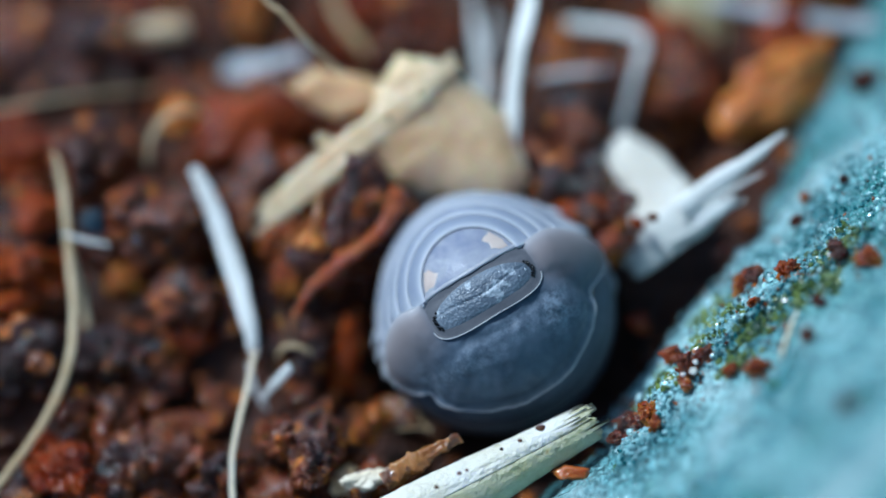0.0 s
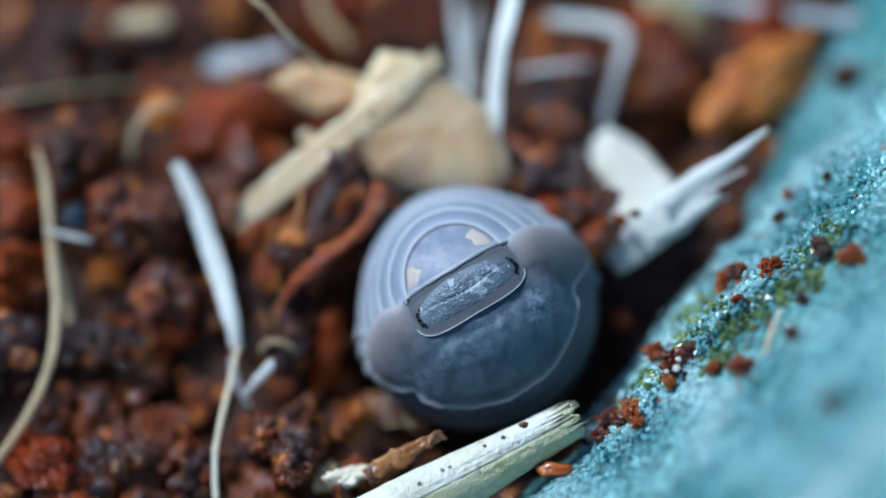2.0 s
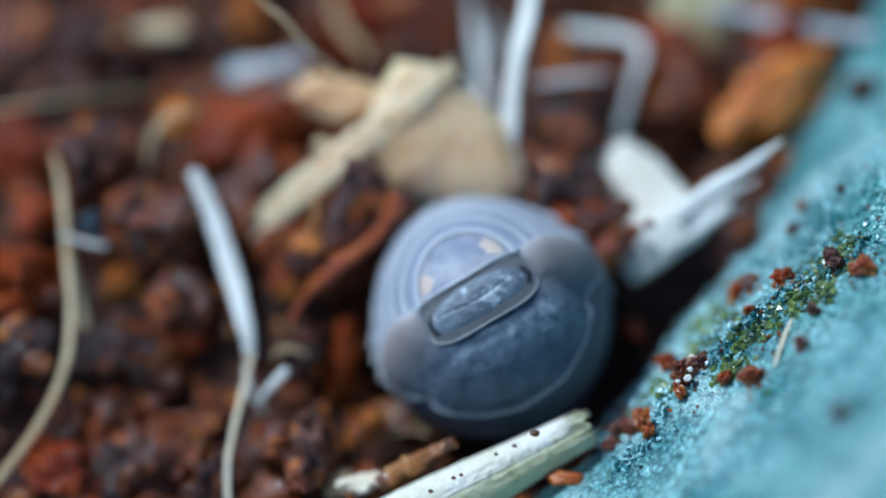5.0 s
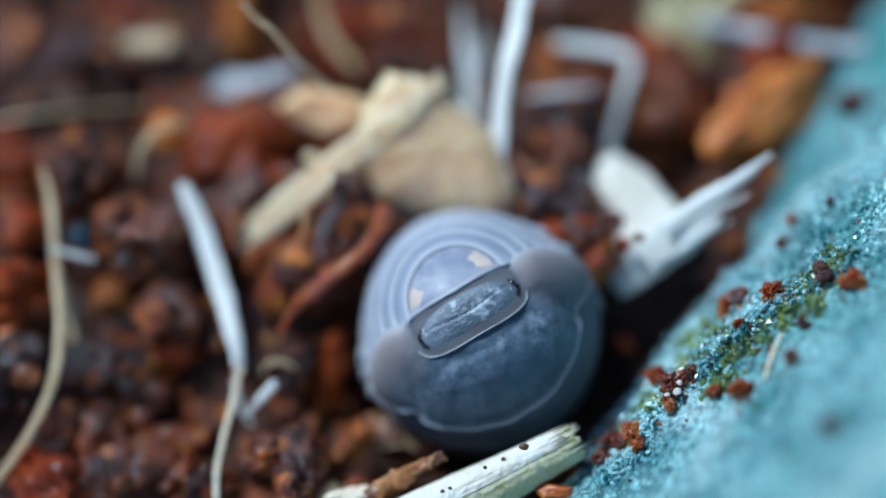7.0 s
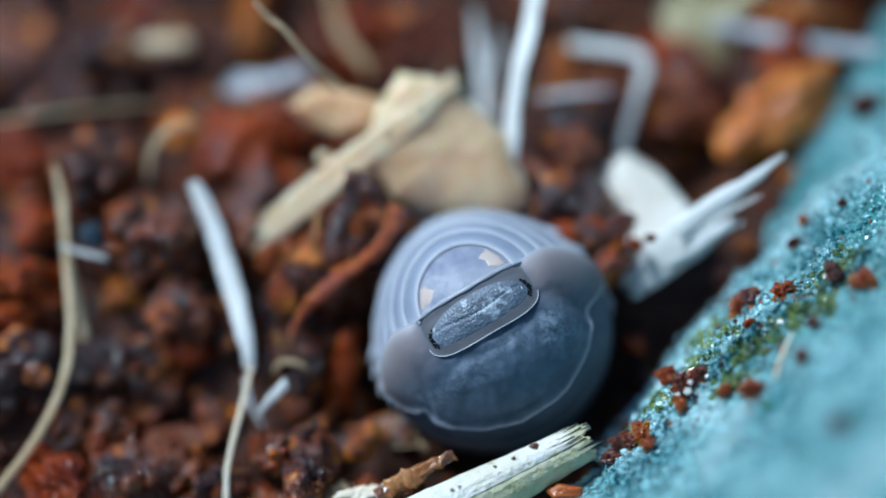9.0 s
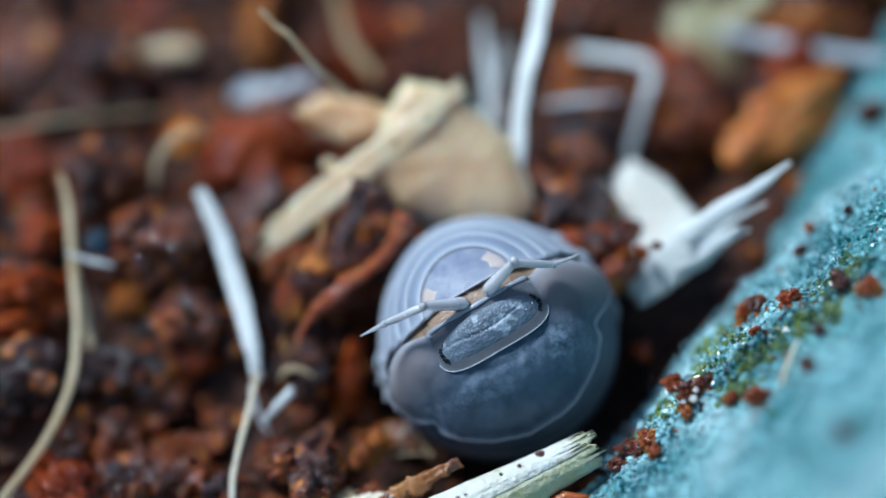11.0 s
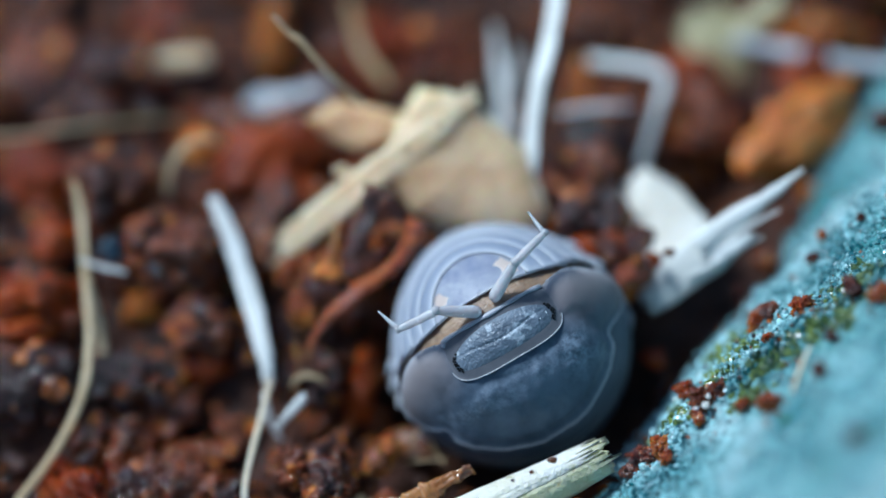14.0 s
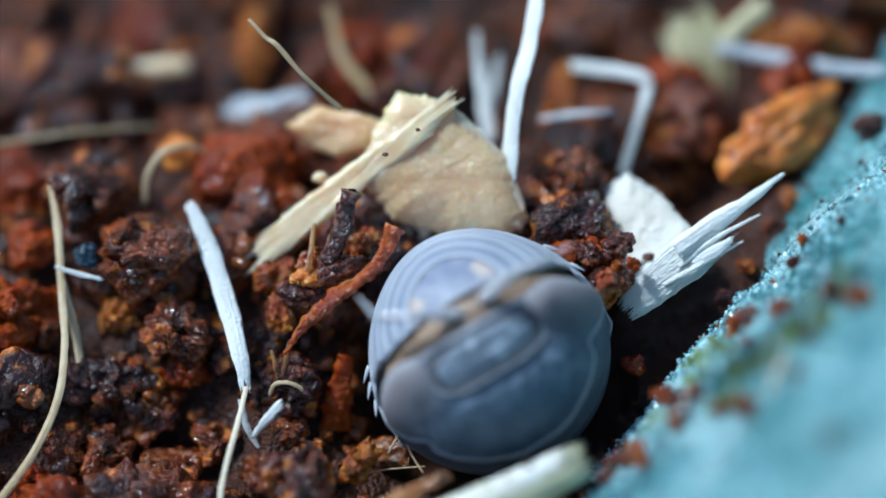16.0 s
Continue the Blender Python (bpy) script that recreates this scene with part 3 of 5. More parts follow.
def on_ball(phi, psi, r=BUG_R):
    f, p = radians(phi), radians(psi)
    return Vector((r * math.sin(f) * math.cos(p), r * math.sin(f) * math.sin(p), r * math.cos(f)))


def plate_shell(f1, f2, raised, a0, a1, shape=None, steps=72, across=14, thin=0.07, reach=None, brim=None, step=0.022, fade=2.2, side_fade=2.4):
    """A curved back plate from polar angle f1 to f2; raised: 'in' or 'out', the edge that lies on top of its neighbour. The "edge" layer is 1 along its thin rims."""
    bm = bmesh.new()
    rim = bm.verts.layers.float.new("edge")
    outer, inner = [], []
    for i in range(steps + 1):
        psi = a0 + (a1 - a0) * i / steps
        ro, ri = [], []
        far = brim(psi) if brim else f2
        for j in range(across + 1):
            f = j / across
            f = f ** 0.8 if brim else f
            k = 1 - f if raised == "in" else f
            phi = f1 + (far - f1) * f
            r = BUG_R * (1 - step + step * k ** 0.8)
            end = min(i, steps - i) / steps
            r += 0.03 * math.exp(-end * 40)
            if shape:
                r += shape(phi, psi)
            if reach:
                e = reach(phi)
                p = on_ball(phi, a0 - e + (a1 - a0 + 2 * e) * i / steps, r)
            else:
                p = on_ball(phi, psi, r)
            va, vb = bm.verts.new(p), bm.verts.new(p * ((r - thin) / r))
            gap = (phi - f1) if raised == "in" else (far - phi)
            ends = min(psi - a0, a1 - psi) * math.sin(radians(phi)) + (4 * max(0, 30 - phi) if reach else 0)
            va[rim] = vb[rim] = max(math.exp(-(gap / fade) ** 1.3), 0.8 * math.exp(-(max(0, ends) / side_fade) ** 1.3))
            ro.append(va)
            ri.append(vb)
        outer.append(ro)
        inner.append(ri)
    for i in range(steps):
        for j in range(across):
            bm.faces.new((outer[i][j], outer[i + 1][j], outer[i + 1][j + 1], outer[i][j + 1]))
            bm.faces.new((inner[i][j], inner[i][j + 1], inner[i + 1][j + 1], inner[i + 1][j]))
        bm.faces.new((outer[i][0], inner[i][0], inner[i + 1][0], outer[i + 1][0]))
        bm.faces.new((outer[i][-1], outer[i + 1][-1], inner[i + 1][-1], inner[i][-1]))
    for j in range(across):
        bm.faces.new((outer[0][j], outer[0][j + 1], inner[0][j + 1], inner[0][j]))
        bm.faces.new((outer[-1][j], inner[-1][j], inner[-1][j + 1], outer[-1][j + 1]))
    bmesh.ops.recalc_face_normals(bm, faces=bm.faces)
    return bm


def margin(parent, phi, a0, a1, r=BUG_R * 1.0, width=0.014, shape=None):
    line = []
    for i in range(61):
        psi = a0 + (a1 - a0) * i / 60
        line.append(on_ball(phi, psi, r - 0.95 * width + (shape(phi, psi) if shape else 0)))
    bm = bmesh.new()
    rings = [width] * 61
    sweep(bm, line, rings, 1.0, Vector((0, 0, 1)), 6)
    return bug_part("margin", bm, RIM, parent, "thin pale margin")


BUG_PARTS = {}


def build_bug():
    # tail side, from the tail plate outwards
    bm = plate_shell(0.5, 29, "in", 2, 178, lambda f, p: -0.05 + 0.05 * (f / 29), across=16, fade=0.5, side_fade=0.9)
    telson = bug_part("tail_plate", bm, TAIL_PLATE, bug, "lilac-grey tail plate with faint darker mottling")
    line = [Vector((x, 0.03, math.sqrt(2.93 ** 2 - x * x))) for x in np.linspace(-1.55, 1.55, 40)]
    b2 = bmesh.new()
    sweep(b2, line, [0.028] * 40, 1.0, Vector((0, 0, 1)), 6)
    bug_part("margin", b2, RIM, telson, "thin pale margin")
    for flap in (((-1.0, 0.70), (-0.86, 0.72), (-0.66, 0.44), (-0.74, 0.36), (-0.86, 0.24), (-1.06, 0.08), (-1.25, 0.14), (-1.12, 0.48)), ((0.62, 0.62), (0.74, 0.74), (0.92, 0.76), (1.12, 0.42), (1.16, 0.12), (0.98, 0.14), (0.74, 0.26), (0.76, 0.46))):
        o = [(px, py, math.sqrt(2.93 ** 2 - px * px - py * py)) for px, py in flap]
        up = (Vector(o[0]) + Vector(o[4])).normalized()
        bug_part("uropod", plate_mesh(o, 0.07, seed=flap[0][0], rings=6, per=4, rough=0.02, jag=0.05, facing=up), PEACH, telson, "pale peach tail flap")
    BUG_PARTS["telson"] = telson
    edges = [25.5, 34.5, 43, 51, 59, 67.5, 80, 94, 112, 134, 160]
    for k, (f1, f2) in enumerate(zip(edges, edges[1:])):
        name = "pleon_plate" if k < 5 else "back_plate"
        over = (-1, -2, -4, -5, -4, 1, 10, 16, 13, 17)[k]
        flare = 0.0 if k < 3 else 0.09
        sh = plate_shell(f1, f2 + 6, "in", -over, 180 + over, lambda f, p: flare * (math.exp(-(p + over) / 7) + math.exp(-(180 + over - p) / 7)) * (f2 + 6 - f) / (f2 + 6 - f1))
        seg = bug_part(name, sh, SHELL, bug)
        margin(seg, f1, -over + 1, 179 + over, width=(0.026, 0.022, 0.018)[min(k, 2)], shape=lambda f, p: flare * (math.exp(-(p + over) / 7) + math.exp(-(180 + over - p) / 7)))
        if 1 <= k <= 4:
            for side in (-over + 0.6, 179.4 + over):
                line = [on_ball(f1 + 0.5 + (f2 - f1 + 1) * i / 11, side, BUG_R - 0.03) for i in range(12)]
                b = bmesh.new()
                sweep(b, line, [0.026] * 12, 1.0, Vector((0, 0, 1)), 6)
                bug_part("margin", b, RIM, seg, "thin pale margin")
        BUG_PARTS["tail%d" % k] = seg
        if k == 5:
            for phi, psi, way in ((76, 166, 1), (78.5, 173, 1), (81.5, 181, 1), (73, 22, -1), (78, 8, -1)):
                tip = bmesh.new()
                line = [on_ball(phi + 0.3 * i, psi + way * (1.1 * i - 4), BUG_R - 0.02 + (0.034 if way > 0 else 0.024) * i) for i in range(7)]
                sweep(tip, line, [0.12, 0.12, 0.10, 0.085, 0.06, 0.035, 0.01], 0.6, line[3], 6)
                bug_part("plate_tip", tip, RIM, seg, "pale pointed corner of a plate")

    # head side
    def ease(v, a, b):
        v = min(1.0, max(0.0, (v - a) / (b - a)))
        return v * v * (3 - 2 * v)

    def front(phi, psi):
        """Relief of the first plate: a bed for the head, a domed lobe at each front corner, creases behind them."""
        p = on_ball(phi, psi, 1.0)
        x, y = p.x * BUG_R, p.y * BUG_R
        ax = abs(x)
        h = -0.11 * math.exp(-((x / 1.50) ** 10 + ((y + 0.6) / 0.92) ** 6))
        lobe = ease(ax, 1.25, 1.95) * (1 - ease(-y, 0.25, 1.7))
        h += 0.27 * lobe
        h -= 0.12 * lobe * math.exp(-max(0.0, -y) / 0.10)
        h -= 0.10 * lobe * math.exp(-max(0.0, brim(psi) - phi) / 3.0)
        a, b = Vector((2.45, -1.55)), Vector((1.70, -1.05))
        q = Vector((ax, y)) - a
        k = min(1.0, max(0.0, q.dot(b - a) / (b - a).length_squared))
        h -= 0.11 * (1 - 0.6 * k) * math.exp(-((q - (b - a) * k).length / 0.2) ** 2)
        h += 0.07 * math.exp(-((ax - 1.65) / 0.55) ** 2 - ((y + 1.65) / 0.45) ** 2)
        h -= 0.05 * math.exp(-((y + 1.52 + 0.12 * math.cos(x * 2.2)) / 0.10) ** 2) * (1 - ease(ax, 0.9, 1.5))
        rest = 1 - lobe
        h += (0.05 * noise.noise(Vector((x * 1.1, y * 1.1, 2))) + 0.035 * noise.noise(Vector((x * 2.6, y * 2.6, 5))) + 0.02 * noise.noise(Vector((x * 5.6, y * 5.6, 8)))) * rest
        h -= 0.045 * math.exp(-((phi - brim(psi) + 4.5) / 2.6) ** 2)
        return h

    def brim(psi):
        """How far the first plate reaches: notched beside the two front lobes."""
        return float(np.interp(psi, (181, 187, 193, 201, 207, 211, 214, 217, 232, 266, 291, 303, 314, 322, 327, 331, 336, 342, 348, 355, 359), (63, 70, 74, 74, 71.5, 69, 71, 73.5, 74, 74.8, 73.8, 72.5, 70, 68, 65.5, 65.5, 69, 74, 78, 76.5, 68)))

    def corner(phi):
        return 5.5 * math.exp(-((phi - 42) / 13) ** 2)

    # side_fade=4.0 broadens the pale slit rim to paint light grazing the lobes
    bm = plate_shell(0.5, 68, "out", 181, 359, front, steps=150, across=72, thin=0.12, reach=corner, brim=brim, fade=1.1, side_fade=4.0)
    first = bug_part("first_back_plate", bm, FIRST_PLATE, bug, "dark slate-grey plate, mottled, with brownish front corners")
    line = [on_ball(brim(p), p, BUG_R + front(brim(p), p)) for p in np.linspace(183, 357, 90)]
    b = bmesh.new()
    sweep(b, line, [0.022] * 90, 1.0, Vector((0, 0, 1)), 6)
    bug_part("margin", b, RIM, first, "thin pale margin")
    for a0, way in ((181, -1), (359, 1)):
        line = [on_ball(f, a0 + way * corner(f), BUG_R * (0.978 + 0.022 * ((f / 66) ** 1.25) ** 0.8) + 0.03 + front(f, a0)) for f in np.linspace(31, 63, 24)]
        b = bmesh.new()
        sweep(b, line, [0.020] * 24, 1.0, Vector((0, 0, 1)), 6)
        bug_part("margin", b, RIM, first, "thin pale margin")
    BUG_PARTS["first"] = first
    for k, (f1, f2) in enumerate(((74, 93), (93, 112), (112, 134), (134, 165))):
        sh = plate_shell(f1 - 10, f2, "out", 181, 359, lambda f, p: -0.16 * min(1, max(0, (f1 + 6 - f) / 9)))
        # the first two take the darker shell, with the shade in its colour
        seg = bug_part("back_plate", sh, SHELL_SHADED if k < 2 else SHELL, bug)
        margin(seg, f2, 182, 358)
        BUG_PARTS["front%d" % k] = seg

    # head: a rounded block with a sunken face plate and an eye at each end
    def oblong(cx, cy, hx, hy, base, profile, power=3.2, rings=16, per=64, upper=0):
        b = bmesh.new()
        rows = []
        for r in range(rings + 1):
            f = r / rings
            row = []
            for k in range(per):
                a = 2 * math.pi * k / per
                c, s = math.cos(a), math.sin(a)
                e = upper if upper and s > 0 else power
                g = (abs(c) ** e + abs(s) ** e) ** (-1 / e)
                x, y = cx + hx * c * g * f, cy + hy * s * g * f
                z = math.sqrt(BUG_R ** 2 - x * x - y * y) + base + profile(f, x, y)
                row.append(b.verts.new((x, y, z)))
            rows.append(row)
        for p, q in zip(rows, rows[1:]):
            for k in range(per):
                b.faces.new((p[k], q[k], q[(k + 1) % per], p[(k + 1) % per]))
        last = rows[-1]
        low = [b.verts.new(v.co * 0.9) for v in last]
        for k in range(per):
            b.faces.new((last[k], low[k], low[(k + 1) % per], last[(k + 1) % per]))
        b.faces.new(low[::-1])
        bmesh.ops.remove_doubles(b, verts=b.verts, dist=1e-5)
        return b

    def rimmed(b, cx, cy, hx, hy, power, upper, width):
        """Marks the rim of an oblong in its "edge" layer."""
        rim = b.verts.layers.float.new("edge")
        for v in b.verts:
            e = upper if v.co.y > cy else power
            f = (abs((v.co.x - cx) / hx) ** e + abs((v.co.y - cy) / hy) ** e) ** (1 / e)
            v[rim] = math.exp(-((1 - f) / width) ** 2)
        return b

    def skull(f, x, y):
        return 0.006 * math.exp(-((f - 0.96) / 0.04) ** 2) - 0.02 * math.exp(-((y + 0.2) / 0.1) ** 2) * ease(1 - f, 0.04, 0.2)

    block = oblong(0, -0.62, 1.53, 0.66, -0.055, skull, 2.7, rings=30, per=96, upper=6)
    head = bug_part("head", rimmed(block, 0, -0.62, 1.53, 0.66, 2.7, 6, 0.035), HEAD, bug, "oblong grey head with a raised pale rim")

    def scale_relief(f, x, y):
        """A lens of two swellings that meet in fine branching creases."""
        flat = 1 - f ** 4
        crease = math.exp(-((y + 0.62 + 0.10 * math.cos(x * 2.4)) / 0.035) ** 2) * 0.03
        veins = 0.007 * abs(math.sin(5.5 * x + 4 * abs(y + 0.6))) * ease(abs(y + 0.6), 0.02, 0.2)
        return (0.075 - crease - veins + 0.02 * noise.noise(Vector((x * 4, y * 6, 1)))) * flat

    face = oblong(-0.02, -0.64, 1.39, 0.44, -0.06, scale_relief, 2.2, rings=26, per=96)
    bug_part("face_plate", face, FACE, head, "dark grey face plate with a crystalline silvery texture")
    line = []
    for k in range(61):
        a = math.pi * (0.96 + 1.08 * k / 60)
        c, d = math.cos(a), math.sin(a)
        g = (abs(c) ** 2.7 + abs(d) ** 2.7) ** (-1 / 2.7)
        x, y = 1.52 * c * g, -0.62 + 0.655 * d * g
        line.append(Vector((x, y, math.sqrt(BUG_R ** 2 - x * x - y * y) - 0.05)))
    b = bmesh.new()
    sweep(b, line, [0.015] * 61, 1.0, Vector((0, 0, 1)), 6)
    bug_part("margin", b, RIM, head, "thin pale margin")
    line = []
    for k in range(41):
        x = -1.40 + 2.80 * k / 40
        y = 0.0 - 0.045 * math.cos(x * 2.1)
        line.append(Vector((x, y, math.sqrt(BUG_R ** 2 - x * x - y * y) - 0.035)))
    b = bmesh.new()
    sweep(b, line, [0.055 + 0.01 * math.sin(k * 0.7) for k in range(41)], 0.55, Vector((0, 0, 1)), 8)
    bug_part("front_ridge", b, RIDGE, head, "raised grey ridge along the front of the head")
    b = bmesh.new()
    rnd = random.Random(9)
    for k in range(150):
        x = max(-1.2, min(1.2, rnd.gauss(0.05, 0.5)))
        y = -0.62 + rnd.gauss(0, 0.11) * (1 - 0.3 * abs(x))
        m = Matrix.Translation((x, y, math.sqrt(BUG_R ** 2 - x * x - y * y) - 0.012)) @ Matrix.Diagonal((1, 1, 0.6, 1))
        bmesh.ops.create_icosphere(b, subdivisions=1, radius=rnd.uniform(0.008, 0.024), matrix=m)
    tagged(bug_part("face_grain", b, CRYSTAL, head, "tiny silvery crystal grains on the face plate"), kind="stuff")
    nub = lump_mesh((0.06, 0.07, 0.06), 3, 0.3, 2)
    bmesh.ops.translate(nub, vec=Vector((-1.38, -0.03, math.sqrt(BUG_R ** 2 - 1.38 ** 2) - 0.05)), verts=nub.verts)
    bug_part("cheek_tip", nub, RIM, head, "tiny white corner of the head")
    for x in (-1.32, 1.33):
        e = bmesh.new()
        for i in range(2):
            for j in range(7):
                py = -0.84 + 0.066 * (j + 0.5 * (i % 2)) + 0.012 * math.sin(7 * i + 3 * j)
                px = x * (1 - 0.055 * ((py + 0.62) / 0.2) ** 2) + math.copysign(0.052, -x) * (i - 1) + 0.012 * math.sin(5 * i + 11 * j)
                m = Matrix.Translation((px, py, math.sqrt(BUG_R ** 2 - px * px - py * py) - 0.055))
                bmesh.ops.create_icosphere(e, subdivisions=1, radius=0.04, matrix=m)
        bug_part("eye", e, EYE, head, "black cluster of tiny bead-like lenses")
    BUG_PARTS["head"] = head

    body = bmesh.new()
    bmesh.ops.create_icosphere(body, subdivisions=5, radius=2.80)
    for v in body.verts:
        swell = 0.040 * math.exp(-((v.co.y + 0.12) / 0.36) ** 2) if v.co.z > 0 else 0
        v.co *= 1 + swell + 0.012 * noise.noise(v.co * 2.5) + 0.015 * noise.noise(v.co * 6)
    bug_part("underside", body, UNDER, bug, "soft brown underside inside the rolled shell")
    rnd = random.Random(4)
    for k in range(6):
        x = (-2.1, -1.5, -0.8, 0.8, 1.5, 2.1)[k]
        z = math.sqrt(2.79 ** 2 - x * x)
        x2 = x * 0.86 + rnd.uniform(-0.2, 0.2)
        leg = bmesh.new()
        sweep(leg, spline([(x * 1.15, 0.30, z - 0.30), (x2, 0.16, z - 0.03), (x2 * 0.7, 0.02, math.sqrt(2.81 ** 2 - (x2 * 0.7) ** 2)), (x2 * 0.45, -0.2, math.sqrt(2.7 ** 2 - (x2 * 0.45) ** 2))], 14), [0.055 + 0.015 * math.sin(i * 0.45) for i in range(14)], 0.7, Vector((0, 0, 1)), 8, 0.3, k)
        bug_part("leg", leg, UNDER, bug, "brown folded walking leg")

    # feelers: three stiff joints each
    def joint(name, length, r0, r1):
        b = bmesh.new()
        line = [Vector((0, 0, length * i / 9)) for i in range(10)]
        rad = [np.interp(i / 9, (0, 0.12, 0.8, 1), (r0 * 0.7, r0, r1 * 1.1, r1 * 0.8)) for i in range(10)]
        sweep(b, line, rad, 1.0, Vector((1, 0, 0)), 10, 0.1, length)
        bmesh.ops.create_icosphere(b, subdivisions=2, radius=r1 * 1.04, matrix=Matrix.Translation((0, 0, length)))
        return part(name, b, LIMB, bug, "pale translucent-looking feeler joint")

    for side in ("left", "right"):
        BUG_PARTS[side] = [joint("antenna_base", 1.15, 0.17, 0.12), joint("antenna_joint", 1.12, 0.112, 0.092), joint("antenna_tip", 0.68, 0.07, 0.03)]


build_bug()


# ---- straws, stalks and chips ----
def lay_straws():
    straw("white_straw", [(-6.19, 1.70, 1.84), (-5.74, 0.77, 1.52), (-5.18, -0.75, 1.14), (-4.79, -2.18, 0.92), (-4.62, -3.10, 0.60)], [0.26, 0.46, 0.50, 0.40, 0.22], WHITE_STRAW, "flat split white straw with a frayed end, lying on peat", fibres=7, fray=0.9, seed=1)
    straw("straw_strand", [(-4.62, -2.89, 0.81), (-4.82, -3.94, 0.76), (-5.08, -5.11, 0.66), (-5.18, -5.94, 0.49), (-5.11, -7.28, 0.08)], [0.11, 0.15, 0.13, 0.14, 0.14], CREAM, "thin cream straw strand lying on peat", fibres=3, fray=0.1, seed=2)
    straw("straw_strand", [(-4.79, -3.06, 0.51), (-4.62, -3.61, 0.03), (-4.26, -4.09, -0.42)], [0.14, 0.18, 0.06], WHITE_STRAW, "short white split of straw", fibres=3, fray=0.2, seed=3)
    straw("straw_sliver", [(-4.48, -4.09, 0.36), (-4.08, -3.71, 0.76), (-3.67, -3.37, 1.02)], [0.12, 0.24, 0.2], WHITE_STRAW, "short bluish-white straw sliver on peat", fibres=4, fray=0.25, seed=4)
    straw("tan_straw", [(-9.57, 2.06, 1.90), (-9.37, 1.02, 1.64), (-9.22, -0.49, 1.26), (-9.10, -2.05, 0.98), (-9.26, -3.37, 0.69), (-9.92, -4.82, 0.35), (-11.16, -6.41, -0.17)], [0.14, 0.2, 0.2, 0.19, 0.2, 0.2, 0.2], TAN_STRAW, "long curved tan grass stalk on peat", fibres=4, fray=0.2, seed=5)
    straw("tan_straw", [(-9.28, -0.07, 1.35), (-8.89, -1.34, 0.76), (-8.73, -2.30, 0.20), (-8.84, -2.98, -0.34)], [0.14, 0.2, 0.2, 0.14], TAN_STRAW, "short tan grass stalk beside a longer one", fibres=3, fray=0.2, seed=6)
    straw("straw_sliver", [(-9.41, -0.06, 1.58), (-8.83, -0.22, 1.50), (-8.13, -0.36, 1.44)], [0.08, 0.13, 0.1], WHITE_STRAW, "small white straw sliver across a stalk", fibres=3, fray=0.25, seed=7)
    straw("tan_stalk", [(-12.40, 3.62, 0.65), (-11.00, 3.80, 0.60), (-9.60, 4.06, 0.60), (-8.21, 4.32, 0.45), (-6.95, 4.56, 0.20)], [0.08, 0.09, 0.09, 0.08, 0.05], TAN_STRAW, "pale tan stalk lying flat on peat", fibres=4, fray=0.4, seed=8)
    straw("tan_curl", [(-7.30, 2.04, 0.79), (-7.24, 2.59, 1.27), (-6.91, 3.05, 1.59), (-6.35, 3.32, 1.50), (-5.77, 3.38, 1.08)], [0.12, 0.17, 0.18, 0.17, 0.12], TAN_STRAW, "curled tan plant fibre on peat", fibres=3, fray=0.1, seed=9)
    straw("thin_twig", [(-4.70, 5.06, 4.96), (-4.25, 4.68, 4.69), (-3.98, 4.50, 4.64), (-3.34, 3.94, 4.14), (-2.40, 3.46, 3.26)], [0.08, 0.10, 0.13, 0.11, 0.13], TAN_STRAW, "thin straight tan twig leaning on a wood chip", category="twig", fibres=2, fray=0.1, seed=10)
    straw("thin_twig", [(-2.94, 7.58, 0.94), (-2.59, 6.43, 0.41), (-2.03, 5.75, 0.20), (-1.32, 4.94, -0.07)], [0.2, 0.26, 0.26, 0.2], TAN_STRAW, "tan twig half hidden behind a wood chip", category="twig", fibres=3, fray=0.2, seed=11)
    straw("white_straw", [(2.29, 6.81, 3.46), (2.15, 5.54, 3.19), (1.85, 4.31, 2.84), (1.72, 3.30, 2.37), (1.66, 2.20, 1.78)], [0.42, 0.47, 0.48, 0.46, 0.44], WHITE_STRAW, "stiff white straw blade with a ragged tip", fibres=7, fray=0.35, seed=12, facing=Vector((-0.5, 0.05, 0.86)))
    straw("white_straw", [(0.70, 7.03, 0.91), (0.82, 6.09, 0.47), (0.99, 5.15, 0.14), (1.10, 4.21, -0.18)], [0.10, 0.26, 0.36, 0.3], WHITE_STRAW, "bluish-white straw blade behind a wood chip", fibres=5, fray=0.4, seed=13)
    straw("straw_sliver", [(1.30, 6.54, 0.57), (1.21, 5.88, 0.26), (1.07, 5.07, -0.01)], [0.1, 0.2, 0.22], WHITE_STRAW, "thin bluish-white straw sliver", fibres=3, fray=0.3, seed=14)
    straw("folded_straw", [(3.04, 6.22, 0.53), (3.88, 6.03, 0.66), (4.79, 5.81, 0.78), (4.98, 5.53, 0.65), (4.72, 4.55, 0.42), (4.37, 3.28, 0.15)], [0.27, 0.31, 0.31, 0.27, 0.22, 0.24], WHITE_STRAW, "white straw folded at a sharp angle", fibres=5, fray=0.3, seed=15, n=40)
    straw("split_straw", [(4.51, -0.88, 0.97), (5.10, -0.41, 1.41), (6.00, 0.16, 1.90), (7.32, 0.91, 2.47)], [0.55, 1.0, 1.1, 0.7], WHITE_STRAW, "broad split white straw with a ragged frayed end", fibres=16, fray=1.5, seed=16, rough=0.3, n=70)
